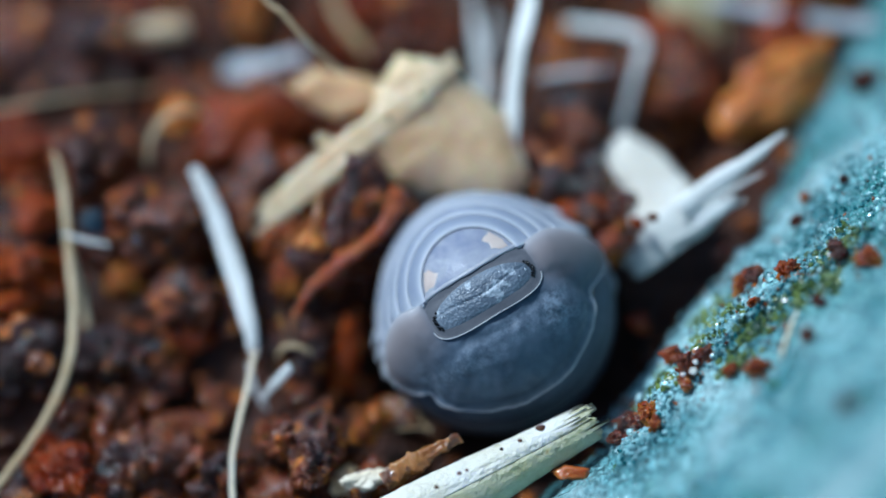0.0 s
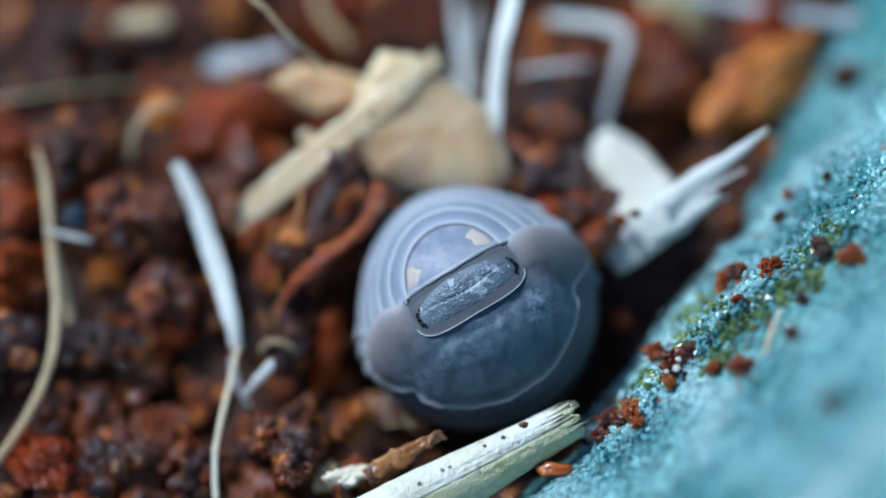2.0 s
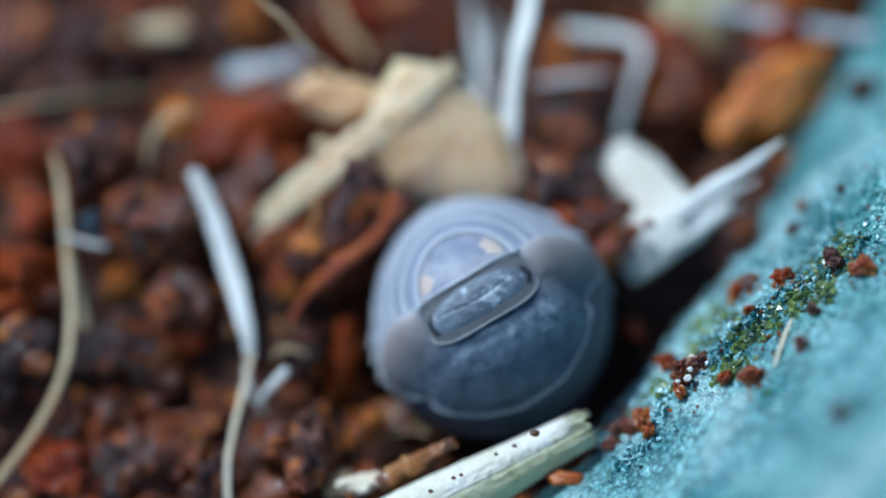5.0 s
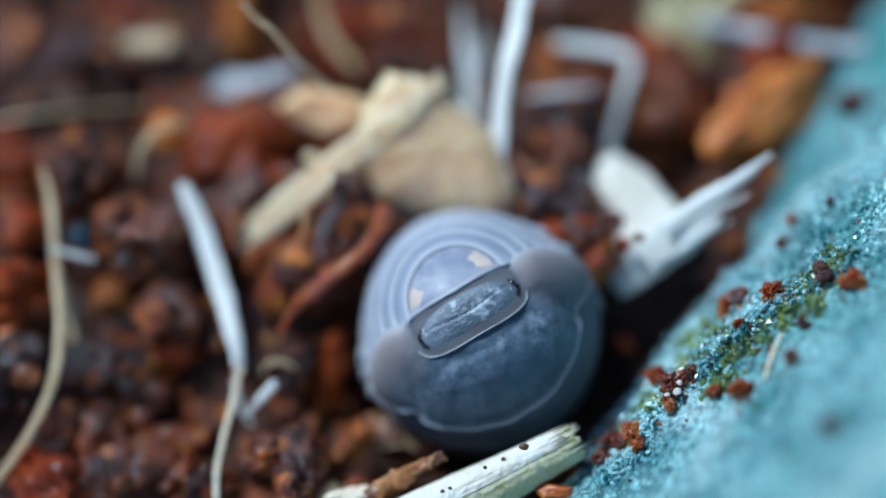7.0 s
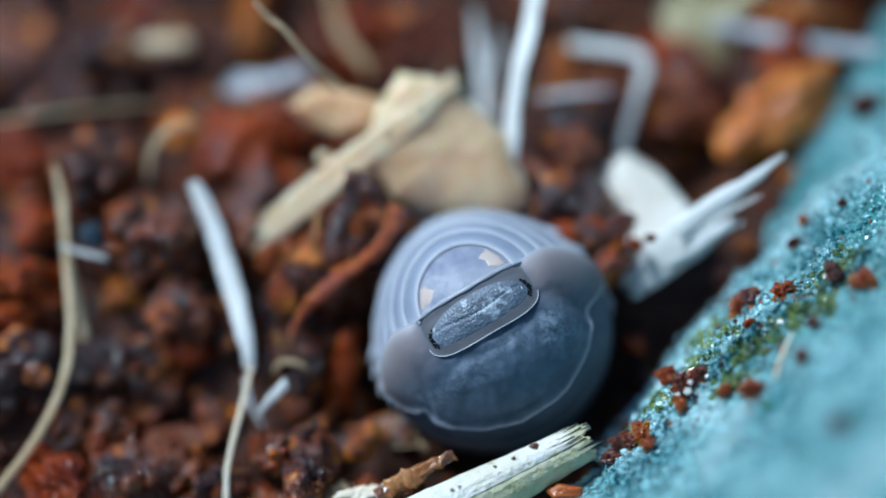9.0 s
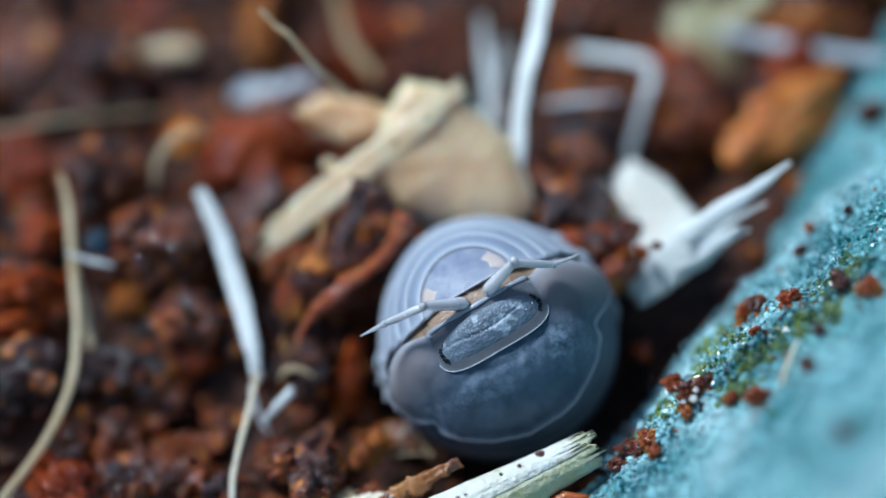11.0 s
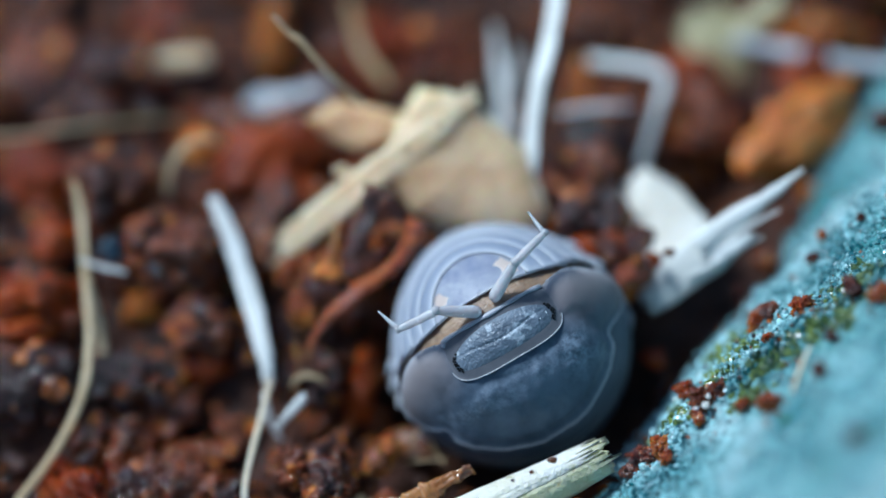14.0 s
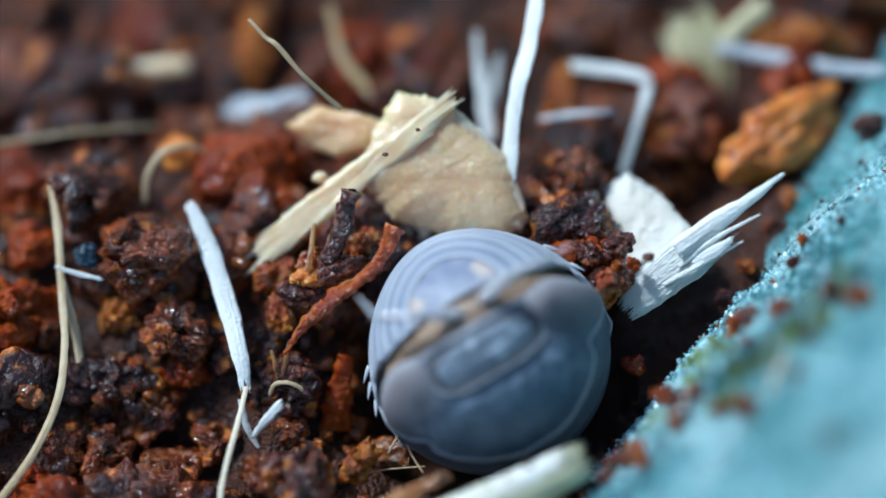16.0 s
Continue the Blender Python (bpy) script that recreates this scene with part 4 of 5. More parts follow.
    straw("straw_sliver", [(5.79, 0.28, 2.17), (6.76, 0.87, 2.56), (7.59, 1.35, 2.90), (8.45, 1.91, 3.27)], [0.5, 0.5, 0.3, 0.08], WHITE_STRAW, "long pointed white splinter on a split straw", fibres=3, fray=0.1, seed=26)
    straw("straw_sliver", [(5.86, -0.03, 1.92), (6.76, 0.51, 2.39), (7.90, 1.07, 2.71)], [0.12, 0.14, 0.05], WHITE_STRAW, "thin white splinter on a split straw", fibres=2, fray=0.1, seed=28)
    straw("straw_sliver", [(5.51, -0.39, 1.64), (6.34, -0.05, 2.02), (7.48, 0.49, 2.38)], [0.10, 0.14, 0.05], WHITE_STRAW, "thin white splinter on a split straw", fibres=2, fray=0.1, seed=29)
    straw("straw_sliver", [(6.20, 0.03, 1.95), (6.76, 0.24, 2.26), (7.26, 0.53, 2.51)], [0.3, 0.3, 0.12], WHITE_STRAW, "short white splinter on a split straw", fibres=3, fray=0.2, seed=27)
    straw("straw_sliver", [(2.30, 4.62, 0.67), (3.17, 4.70, 0.82), (4.27, 4.73, 0.94)], [0.10, 0.15, 0.12], GREY_STRAW, "thin bluish-grey straw sliver lying on peat", fibres=3, fray=0.3, seed=17)
    straw("grey_stalk", [(6.60, 7.02, 0.05), (8.41, 6.58, 0.27), (9.53, 6.28, 0.42), (10.93, 6.06, 0.70)], [0.3, 0.36, 0.36, 0.3], GREY_STRAW, "pale lilac-grey stalk lying against the leaf", fibres=5, fray=0.3, seed=18)
    straw("tan_stalk", [(6.30, 6.74, -0.22), (7.00, 7.33, 0.17), (7.98, 8.06, 0.62)], [0.4, 0.5, 0.5], GREEN_FLUFF, "yellowish stalk lying across peat", fibres=4, fray=0.3, seed=19)
    straw("fibre_tuft", [(5.59, 7.97, 0.47), (6.15, 7.08, 0.05), (6.44, 6.27, -0.55), (6.23, 5.59, -1.09)], [1.3, 1.5, 1.2, 0.5], GREEN_FLUFF, "loose olive-yellow fibre tuft", category="fibre", fibres=11, fray=2.0, seed=20)
    straw("bark_fibre", [(-3.05, 0.98, 2.06), (-3.12, 0.09, 1.98), (-3.23, -0.54, 1.68)], [0.10, 0.16, 0.2], BROWN_BARK, "thin orange bark fibre standing up", category="bark", fibres=2, fray=0.1, seed=21)
    straw("fine_root", [(-1.17, -4.22, -0.14), (-0.82, -3.90, 0.34), (-0.58, -4.30, 0.04), (-0.26, -4.74, -0.16)], [0.05, 0.07, 0.06, 0.05], TAN_STRAW, "hair-thin curled tan root", category="root", fibres=2, fray=0.1, seed=23)
    straw("tan_straw", [(-2.00, -4.72, -0.38), (-1.17, -4.64, -0.12), (-0.19, -4.60, 0.01)], [0.025, 0.04, 0.025], TAN_STRAW, "thin tan fibre on peat beside a stick", fibres=2, fray=0.1, seed=24)


def lay_chips():
    # tan wood chip: broad slab, end piece, and a pale strip across both, glued as one splinter
    chip = new("wood_chip")
    tagged(chip, "torn tan wood chip with a paler strip across it", "wood chip")
    grain = Vector((0.8, 0.55, 0.2)).normalized()
    slab = plate_mesh([(-2.01, 2.26, 1.97), (-1.66, 3.40, 2.35), (-1.09, 4.28, 2.66), (-0.06, 4.10, 2.66), (0.85, 3.48, 2.34), (1.66, 2.80, 2.00), (2.15, 1.51, 1.32), (1.69, 1.05, 1.10), (0.22, 1.18, 1.05), (-1.17, 1.42, 1.40)], 0.7, 3, rough=0.07, jag=0.07, fibre=0.02, along=grain, facing=Vector((0.0, -0.35, 0.93)).normalized())
    part("slab", slab, WOOD, chip, "orange-tan woody slab")
    rind = plate_mesh([(-0.25, 4.06, 2.80), (0.30, 3.90, 2.72), (0.90, 3.42, 2.46), (1.68, 2.76, 2.14), (2.10, 1.70, 1.62), (2.04, 1.22, 1.38), (1.40, 1.50, 1.49), (0.72, 2.20, 1.86), (0.05, 2.70, 2.13), (-0.62, 3.18, 2.37)], 0.14, 4, rings=8, per=8, rough=0.05, jag=0.12, fibre=0.02, along=grain, facing=Vector((0.0, -0.35, 0.93)).normalized())
    part("rind", rind, WOOD_PALE, chip, "cream-yellow layer along the slab's edge")
    end = plate_mesh([(-3.86, 3.89, 1.54), (-3.13, 4.32, 1.85), (-2.01, 4.05, 1.95), (-1.31, 3.86, 1.86), (-1.62, 3.16, 1.53), (-2.57, 3.16, 1.31), (-3.35, 3.52, 1.26)], 0.45, 5, rough=0.07, jag=0.09, fibre=0.02, along=Vector((1, -0.2, 0)))
    part("end_piece", end, WOOD, chip, "tan torn end piece")
    strip = plate_mesh([(-4.80, 0.76, 1.08), (-3.54, 1.66, 1.66), (-2.01, 2.67, 2.30), (-0.75, 3.52, 2.69), (0.22, 4.20, 3.07), (0.40, 3.86, 2.96), (-0.26, 3.12, 2.61), (-1.45, 2.26, 2.16), (-2.98, 1.16, 1.54), (-4.21, 0.29, 0.97)], 0.30, 6.5, rings=18, per=10, rough=0.035, jag=0.17, fibre=0.012, along=Vector((0.62, 0.70, 0.25)).normalized())
    part("strip", strip, WOOD_PALE, chip, "pale cream woody strip")
    crumb = lump_mesh((0.16, 0.13, 0.13), 3.3, 0.4, 3)
    bmesh.ops.translate(crumb, vec=Vector((-2.96, 2.29, 1.90)), verts=crumb.verts)
    part("splinter", crumb, WOOD_PALE, chip)

    plate = plate_mesh([(3.95, 2.52, 1.01), (4.54, 2.95, 1.10), (5.37, 2.36, 1.16), (6.23, 1.26, 1.31), (5.66, 0.11, 1.21), (4.68, -0.56, 0.90), (4.20, 0.48, 0.83)], 0.5, 8, rough=0.12, jag=0.06)
    thing("pith_chip", plate, PITH, "thick cream-white pith chip under a split straw", "wood chip")
    straw("wood_chip", [(-8.07, 6.28, -0.32), (-7.25, 6.34, -0.18), (-6.29, 6.42, -0.15)], [0.42, 0.5, 0.42], WOOD_PALE, "small pale tan wood chip on peat", "wood chip", fibres=5, fray=0.3, thick=0.7, seed=61)
    plate = plate_mesh([(-5.62, 5.22, -0.26), (-5.06, 5.56, 0.00), (-4.42, 5.49, -0.03), (-3.58, 5.70, 0.18), (-3.32, 5.35, 0.12), (-3.93, 5.24, -0.04), (-4.42, 5.03, -0.25), (-5.27, 4.99, -0.37)], 0.2, 10, rough=0.2, jag=0.3)
    thing("straw_chip", plate, GREY_STRAW, "bluish-white chip of straw on peat", "straw")
    plate = plate_mesh([(-1.32, 1.66, 0.61), (-0.62, 1.81, 0.79), (-0.20, 1.56, 0.67), (-0.55, 1.30, 0.22), (-1.18, 1.37, 0.25)], 0.3, 11, rough=0.1, jag=0.15)
    thing("straw_chip", plate, CREAM, "ragged cream flake under the wood chip", "straw")
    lump("straw_chip", (-1.86, -6.42, 0.95), (0.48, 0.22, 0.16), CREAM, "small cream chip half covered by bark", "straw", 12, (0, 0, 14), rough=0.7, sub=4, fine=0.2)
    lump("straw_chip", (-2.38, -6.18, 0.27), (0.35, 0.25, 0.2), TAN_STRAW, "small dull tan chip in peat", "straw", 17, (0, 0, 50), rough=0.7, sub=4, fine=0.2)
    plate = plate_mesh([(-1.80, -3.55, -0.94), (-1.17, -3.44, -0.66), (-0.61, -3.82, -0.51), (-0.68, -4.30, -0.62), (-1.45, -4.18, -0.90)], 0.4, 13, rough=0.2, jag=0.2)
    thing("straw_chip", plate, BROWN_BARK, "dull brown flake in shade beside the animal", "straw")


def lay_stick():
    # hollow half-round stick: a bright skin over an olive inner layer, broken at the end
    stick = new("split_stick")
    tagged(stick, "hollow split stick, white skin, pale green inside, broken end", "stick")
    ends = [Vector((-2.67, -8.61, 1.23)), Vector((-0.61, -7.51, 1.63)), Vector((1.46, -6.50, 1.94)), Vector((3.67, -5.39, 2.29))]
    line = spline(ends, 60)
    for name, mat, r0, a0, a1, label in (("skin", STICK, 0.62, 84, 190, "smooth white outer skin"), ("inner_layer", STICK_INNER, 0.61, 8, 186, "pale olive fibrous inner wall")):
        bm = bmesh.new()
        steps = 26
        rows = []
        for i in range(60):
            f = i * (0.94 if name == "skin" else 1.0)
            k = min(int(f), 58)
            p = line[k].lerp(line[k + 1], f - k)
            tan = (line[k + 1] - line[k]).normalized()
            side = tan.cross(FACING).normalized()
            up = side.cross(tan)
            row = []
            for j in range(steps + 1):
                a = radians(a0 + (a1 - a0) * j / steps)
                r = r0 * (1 + 0.06 * noise.noise(Vector((math.degrees(a) * 0.2, i * 0.05, 1)))) * (1 + 0.03 * noise.noise(Vector((i * 0.4, math.degrees(a) * 0.07, 3))))
                if name == "inner_layer":
                    r *= 1 + 0.55 * max(0, 84 - math.degrees(a)) / 84
                    r *= 1 - 0.08 * min(1, max(0, (math.degrees(a) - 84) / 8))
                r *= np.interp(f / 59, (0, 0.66, 1), (1.15, 0.86, 0.62))
                slip = 0.0
                if i > 55:
                    slip = (1.1 if name == "skin" else 0.5) * noise.noise(Vector((j * 0.8, a0, 1))) * (i - 55) / 4
                ctr = p - up * 0.35
                row.append((ctr + side * math.cos(a) * r + up * math.sin(a) * r + tan * slip, ctr + side * math.cos(a) * (r - 0.1) + up * math.sin(a) * (r - 0.1) + tan * slip))
            rows.append(row)
        outer = [[bm.verts.new(q[0]) for q in row] for row in rows]
        inner = [[bm.verts.new(q[1]) for q in row] for row in rows]
        for i in range(59):
            for j in range(steps):
                bm.faces.new((outer[i][j], outer[i + 1][j], outer[i + 1][j + 1], outer[i][j + 1]))
                bm.faces.new((inner[i][j], inner[i][j + 1], inner[i + 1][j + 1], inner[i + 1][j]))
            bm.faces.new((outer[i][0], inner[i][0], inner[i + 1][0], outer[i + 1][0]))
            bm.faces.new((outer[i][-1], outer[i + 1][-1], inner[i + 1][-1], inner[i][-1]))
        for j in range(steps):
            bm.faces.new((outer[-1][j], outer[-1][j + 1], inner[-1][j + 1], inner[-1][j]))
            bm.faces.new((outer[0][j], inner[0][j], inner[0][j + 1], outer[0][j + 1]))
        bmesh.ops.recalc_face_normals(bm, faces=bm.faces)
        part(name, bm, mat, stick, label)


lay_straws()
lay_chips()
lay_stick()


# ---- bark pieces and crumbs ----
def lay_bark():
    lump("orange_bark", (8.31, 4.64, 0.24), (1.7, 0.75, 0.7), ORANGE_BARK, "knobbly bright orange bark lump beside the leaf", "bark", 2.2, (0, 10, 38), rough=0.48, sub=5, fine=0.015, granules=3, grain=0.03)
    lump("red_bark", (-4.82, 2.93, 0.54), (1.35, 1.15, 0.9), RED_BARK, "large dark red glossy bark lump", "bark", 5.1, (10, 0, 20), rough=0.34, sub=5, fine=0.02, granules=2, grain=0.03)
    lump("bark_piece", (-6.50, 3.46, 0.90), (0.45, 0.4, 0.35), ORANGE_BARK, "small orange bark nub", "bark", 6.0)
    bm = gnarled([(-3.71, -2.16, 1.10), (-3.21, -1.51, 1.50), (-2.59, -1.03, 1.80), (-1.85, -0.48, 1.95), (-1.38, -0.01, 2.15), (-1.04, 0.70, 2.45)], [0.05, 0.14, 0.20, 0.17, 0.17, 0.22], 41, n=120)
    thing("bark_strip", bm, STRIP_BARK, "curved red-orange bark strip, wet and grainy, broken end up", "bark")
    bm = gnarled([(-2.72, -0.38, 1.60), (-2.58, 0.02, 2.00), (-2.46, 0.36, 2.25), (-2.29, 0.94, 2.65), (-2.12, 1.36, 3.02)], [0.34, 0.30, 0.25, 0.24, 0.25], 42)
    thing("bark_stub", bm, DARK_BARK, "dark purplish-brown wet bark stub standing upright", "bark")
    for at, size, mat, seed, turn, label in (
        ((-8.36, 0.11, 0.35), (0.55, 0.45, 0.4), CRUMB, 171, (0, 0, 0), "brown granular bark lump beside a tan stalk"),
        ((-7.84, -0.76, 0.25), (0.4, 0.5, 0.35), AMBER_BARK, 172, (0, 0, 47), "amber bark lump, wet and glossy"),
        ((-6.13, -2.1, 0.05), (0.5, 0.4, 0.4), RED_BARK, 173, (0, 0, 4), "red-brown bark lump in the shade of a straw"),
        ((-10.05, 0.97, 0.6), (0.6, 0.5, 0.4), RED_BARK, 174, (0, 0, 51), "red-brown bark lump beside a tan stalk"),
        ((-4.01, -4.96, 0.3), (0.55, 0.35, 0.35), AMBER_BARK, 175, (0, 0, 8), "amber bark lump, wet and glossy"),
        ((-1.82, -4.56, 0.2), (0.6, 0.35, 0.3), AMBER_BARK, 176, (0, 0, 55), "amber bark lump, wet and glossy"),
        ((-2.36, -0.20, 1.92), (0.48, 0.24, 0.24), DARK_BARK, 141, (0, 0, 18), "dark glossy bark knob at the foot of a stub"),
        ((-3.28, -0.62, 1.36), (0.58, 0.36, 0.34), DARK_BARK, 142, (0, 8, -12), "dark rounded bark lump under an orange flake"),
        ((-3.14, -0.33, 1.66), (0.42, 0.24, 0.16), ORANGE_BARK, 143, (0, 8, 12), "small bright orange bark flake on a dark lump"),
        ((-3.05, 0.18, 1.55), (0.36, 0.30, 0.28), AMBER_BARK, 144, (20, 0, 40), "amber bark lump, wet and glossy"),
        ((-4.02, 0.10, 0.85), (0.52, 0.42, 0.40), AMBER_BARK, 145, (0, 0, 30), "amber bark lump, wet and glossy"),
        ((-3.86, -0.85, 0.70), (0.32, 0.50, 0.36), AMBER_BARK, 146, (0, 0, 10), "amber bark lump, wet and glossy"),
        ((-1.85, 0.70, 1.50), (0.36, 0.30, 0.30), AMBER_BARK, 147, (0, 0, 60), "amber bark lump, wet and glossy"),
        ((-1.55, 0.35, 1.35), (0.42, 0.42, 0.35), DARK_BARK, 148, (0, 0, 0), "dark glossy bark lump between pale flakes"),
        ((4.26, -0.30, 1.62), (0.44, 0.62, 0.42), AMBER_BARK, 149, (0, 0, -20), "translucent-looking amber bark lump by the split straw"),
        ((3.80, 0.42, 1.55), (0.50, 0.44, 0.42), RED_BARK, 150, (0, 20, 30), "amber bark lump, wet and glossy"),
        ((3.62, 0.30, 1.92), (0.42, 0.26, 0.26), DARK_BARK, 151, (0, 0, -30), "dark grainy bark crest on amber bark"),
        ((4.42, 0.52, 1.98), (0.36, 0.30, 0.26), DARK_BARK, 152, (0, 0, 30), "dark grainy bark crest on amber bark"),
        ((3.95, -0.35, 1.80), (0.30, 0.24, 0.22), DARK_BARK, 153, (0, 0, 70), "dark grainy bark crest on amber bark")):
        lump("bark_lump", at, size, mat, label, "bark", seed, turn, rough=0.5, sub=5, fine=0.05, granules=6)
    bm = gnarled([(-2.52, -3.20, -0.75), (-2.40, -2.70, -0.20), (-2.30, -2.20, 0.15), (-2.26, -1.80, 0.35)], [0.42, 0.34, 0.26, 0.15], 44)
    thing("bark_stub", bm, RED_BARK, "red-brown bark sliver in the shade beside the animal", "bark")
    for pts in ([(-4.05, -1.94, 0.95), (-3.95, -2.30, 0.80), (-3.83, -2.62, 0.62)], [(-3.62, -1.80, 1.12), (-3.68, -2.20, 0.92), (-3.77, -2.62, 0.66)]):
        straw("bark_fibre", pts, [0.07, 0.12, 0.12], BROWN_BARK, "thin amber bark fibre standing up", category="bark", fibres=2, fray=0.1, seed=pts[0][0])
    straw("fine_root", [(-4.10, -2.92, 0.30), (-3.95, -2.72, 0.58), (-3.62, -2.74, 0.72), (-3.30, -2.84, 0.62), (-3.18, -3.02, 0.34)], [0.08, 0.12, 0.11, 0.10, 0.06], TAN_STRAW, "pale curled root fibre on peat", category="root", fibres=3, fray=0.2, seed=45)
    bm = gnarled([(-1.45, -6.62, 1.15), (-0.85, -6.28, 1.40), (-0.25, -5.98, 1.60), (0.42, -5.66, 1.78)], [0.24, 0.26, 0.19, 0.15], 43, thick=0.5, grain=0.42)
    thing("bark_splinter", bm, TAN_BARK, "tan-orange bark splinter beside the stick", "bark")
    for i, (at, size, seed) in enumerate((
        ((4.78, -0.09, 2.11), (0.17, 0.15, 0.14), 48), ((3.15, 1.32, 1.34), (0.9, 0.7, 0.7), 7), ((3.16, 2.68, 1.09), (0.6, 0.8, 0.6), 8), ((3.01, 0.18, 1.47), (0.5, 0.5, 0.5), 10),
        ((-3.11, -5.40, 0.63), (1.15, 0.55, 0.55), 11), ((-4.08, -5.05, 0.35), (0.7, 0.55, 0.5), 12), 
        ((-6.97, -4.63, -1.44), (0.9, 0.7, 0.6), 15), ((-7.17, 0.39, 1.34), (1.1, 0.9, 0.7), 16), ((-6.33, -1.17, 0.40), (0.9, 0.8, 0.6), 17), ((-9.23, -5.58, -0.34), (1.3, 0.8, 0.7), 18),
        ((-8.15, -2.43, -0.19), (1.2, 0.7, 0.7), 19), ((-8.73, 2.34, 1.15), (1.2, 0.9, 0.7), 20), ((-10.39, -0.83, 0.33), (0.8, 1.5, 0.8), 21), ((-9.67, 6.19, -1.03), (2.0, 1.2, 0.8), 22),
        ((-0.90, 6.40, -0.49), (1.4, 1.0, 0.8), 23), ((-1.89, 6.74, -0.55), (1.0, 1.0, 0.8), 24), ((5.72, 5.24, -0.37), (1.0, 1.0, 0.8), 25), ((3.60, 4.30, -0.30), (0.9, 1.0, 0.7), 26),
        ((8.56, 6.65, -0.37), (1.6, 0.8, 0.7), 27), ((-3.54, -2.47, -0.10), (0.7, 0.7, 0.6), 28), ((-5.34, -5.83, -0.45), (0.9, 0.6, 0.6), 29), ((-7.58, 7.48, -1.75), (1.6, 0.8, 0.7), 30))):
        lump("bark_crumb", at, size, CRUMB if i % 3 else RED_BARK, "rough reddish-brown bark crumb in peat", "bark", seed, (seed * 13 % 40, seed * 29 % 50, seed * 57 % 180), rough=0.55, sub=5, fine=0.06, group="bark crumbs round the animal", granules=10)
    for at, size, mat, turn, seed, label in (
        ((-4.90, 7.30, -0.90), (0.40, 0.9, 0.5), AMBER_BARK, (0, 0, 5), 163, "upright orange bark piece at the back"),
        ((-1.15, 6.10, -0.30), (1.25, 0.55, 0.5), RED_BARK, (0, 0, 24), 164, "red-brown bark log at the back"),
        ((2.80, 5.55, -0.10), (0.36, 1.0, 0.4), AMBER_BARK, (0, 0, -8), 165, "orange bark sliver behind the chips"),
        ((5.60, 5.90, -0.20), (0.75, 0.85, 0.6), RED_BARK, (0, 0, 40), 166, "red-brown bark piece behind a folded straw"),
        ((8.60, 7.45, -0.45), (1.0, 0.5, 0.5), AMBER_BARK, (0, 0, 10), 167, "orange bark piece behind a grey stalk"),
        ((-10.60, 2.85, 0.15), (0.8, 0.9, 0.5), RED_BARK, (0, 0, 0), 168, "red-brown bark piece beside a tan stalk")):
        lump("bark_piece", at, size, mat, label, "bark", seed, turn, rough=0.5, sub=5, fine=0.05, granules=5)
    lump("blue_grit", (-8.59, 0.32, 1.42), (0.32, 0.3, 0.25), BLUE_BIT, "small blue-black grit grain", "grit", 33)
    # crumbs that lie on the leaf, the stick and the straw
    for (t, s), r, seed in (((-1.74, 0.38), 0.32, 1), ((-1.78, 0.04), 0.3, 2), ((-1.30, 0.45), 0.28, 3), ((-2.07, 0.59), 0.22, 4), ((-3.74, 0.27), 0.30, 5), ((-3.21, 0.47), 0.32, 6), ((-3.52, 0.42), 0.27, 35), ((-3.31, 0.69), 0.2, 36),
                            ((-4.16, 0.40), 0.25, 7), ((0.66, -0.05), 0.3, 8), ((1.04, 0.09), 0.25, 9), ((1.63, 0.58), 0.3, 10), ((2.81, 1.11), 0.28, 11), ((3.20, 1.79), 0.32, 12),
                            ((0.76, 2.15), 0.22, 13), ((-0.60, 1.61), 0.3, 14), ((0.90, -0.88), 0.24, 15), ((1.87, -1.07), 0.22, 16), ((3.01, -1.28), 0.28, 17), ((3.83, -1.43), 0.26, 18),
                            ((4.24, 0.25), 0.12, 19), ((3.27, -0.18), 0.16, 20), ((6.47, -1.35), 0.35, 21), ((1.60, 1.72), 0.2, 23), ((-1.08, 1.20), 0.2, 24), ((0.21, 3.81), 0.25, 25), ((0.53, 0.46), 0.16, 26), ((1.08, -1.30), 0.3, 27), ((2.39, -1.84), 0.26, 28), ((3.80, -1.72), 0.3, 29), ((2.73, -1.68), 0.2, 30), ((-0.05, -1.39), 0.22, 31), ((-1.98, -1.40), 0.2, 32), ((2.72, -0.05), 0.18, 33)):
        at = leaf_point(t, s, False) + LEAF_N * (0.12 + r * 0.25)
        lump("peat_crumb", at, (r * 0.88, r * 0.7, r * 0.6), (AMBER_BARK, CRUMB, AMBER_BARK, DARK_BARK)[seed % 4], "small brown peat crumb stuck on the leaf", "peat crumb", 50 + seed, (seed * 31 % 90, 0, seed * 77 % 180), rough=0.55, sub=5 if r > 0.22 else 4, fine=0.12, group="crumbs on the leaf", grain=0.55)
    for t, s, r in ((-1.72, 0.62, 0.10), (-1.52, 0.52, 0.07), (-1.95, 0.50, 0.06)):
        lump("pale_grain", leaf_point(t, s, False) + LEAF_N * 0.32, (r, r * 0.9, r * 0.8), PITH, "tiny pale cream grain among brown crumbs", "grain", 90 + r * 100, sub=3, fine=0.04)
    a, b = [leaf_point(t, s, False) + LEAF_N * 0.2 for t, s in ((-0.07, 1.88), (1.13, 1.52))]
    straw("straw_sliver", [a, a.lerp(b, 0.5) + LEAF_N * 0.05, b], [0.06, 0.11, 0.06], CREAM, "tiny cream straw sliver stuck on the leaf", fibres=3, fray=0.2, seed=51)
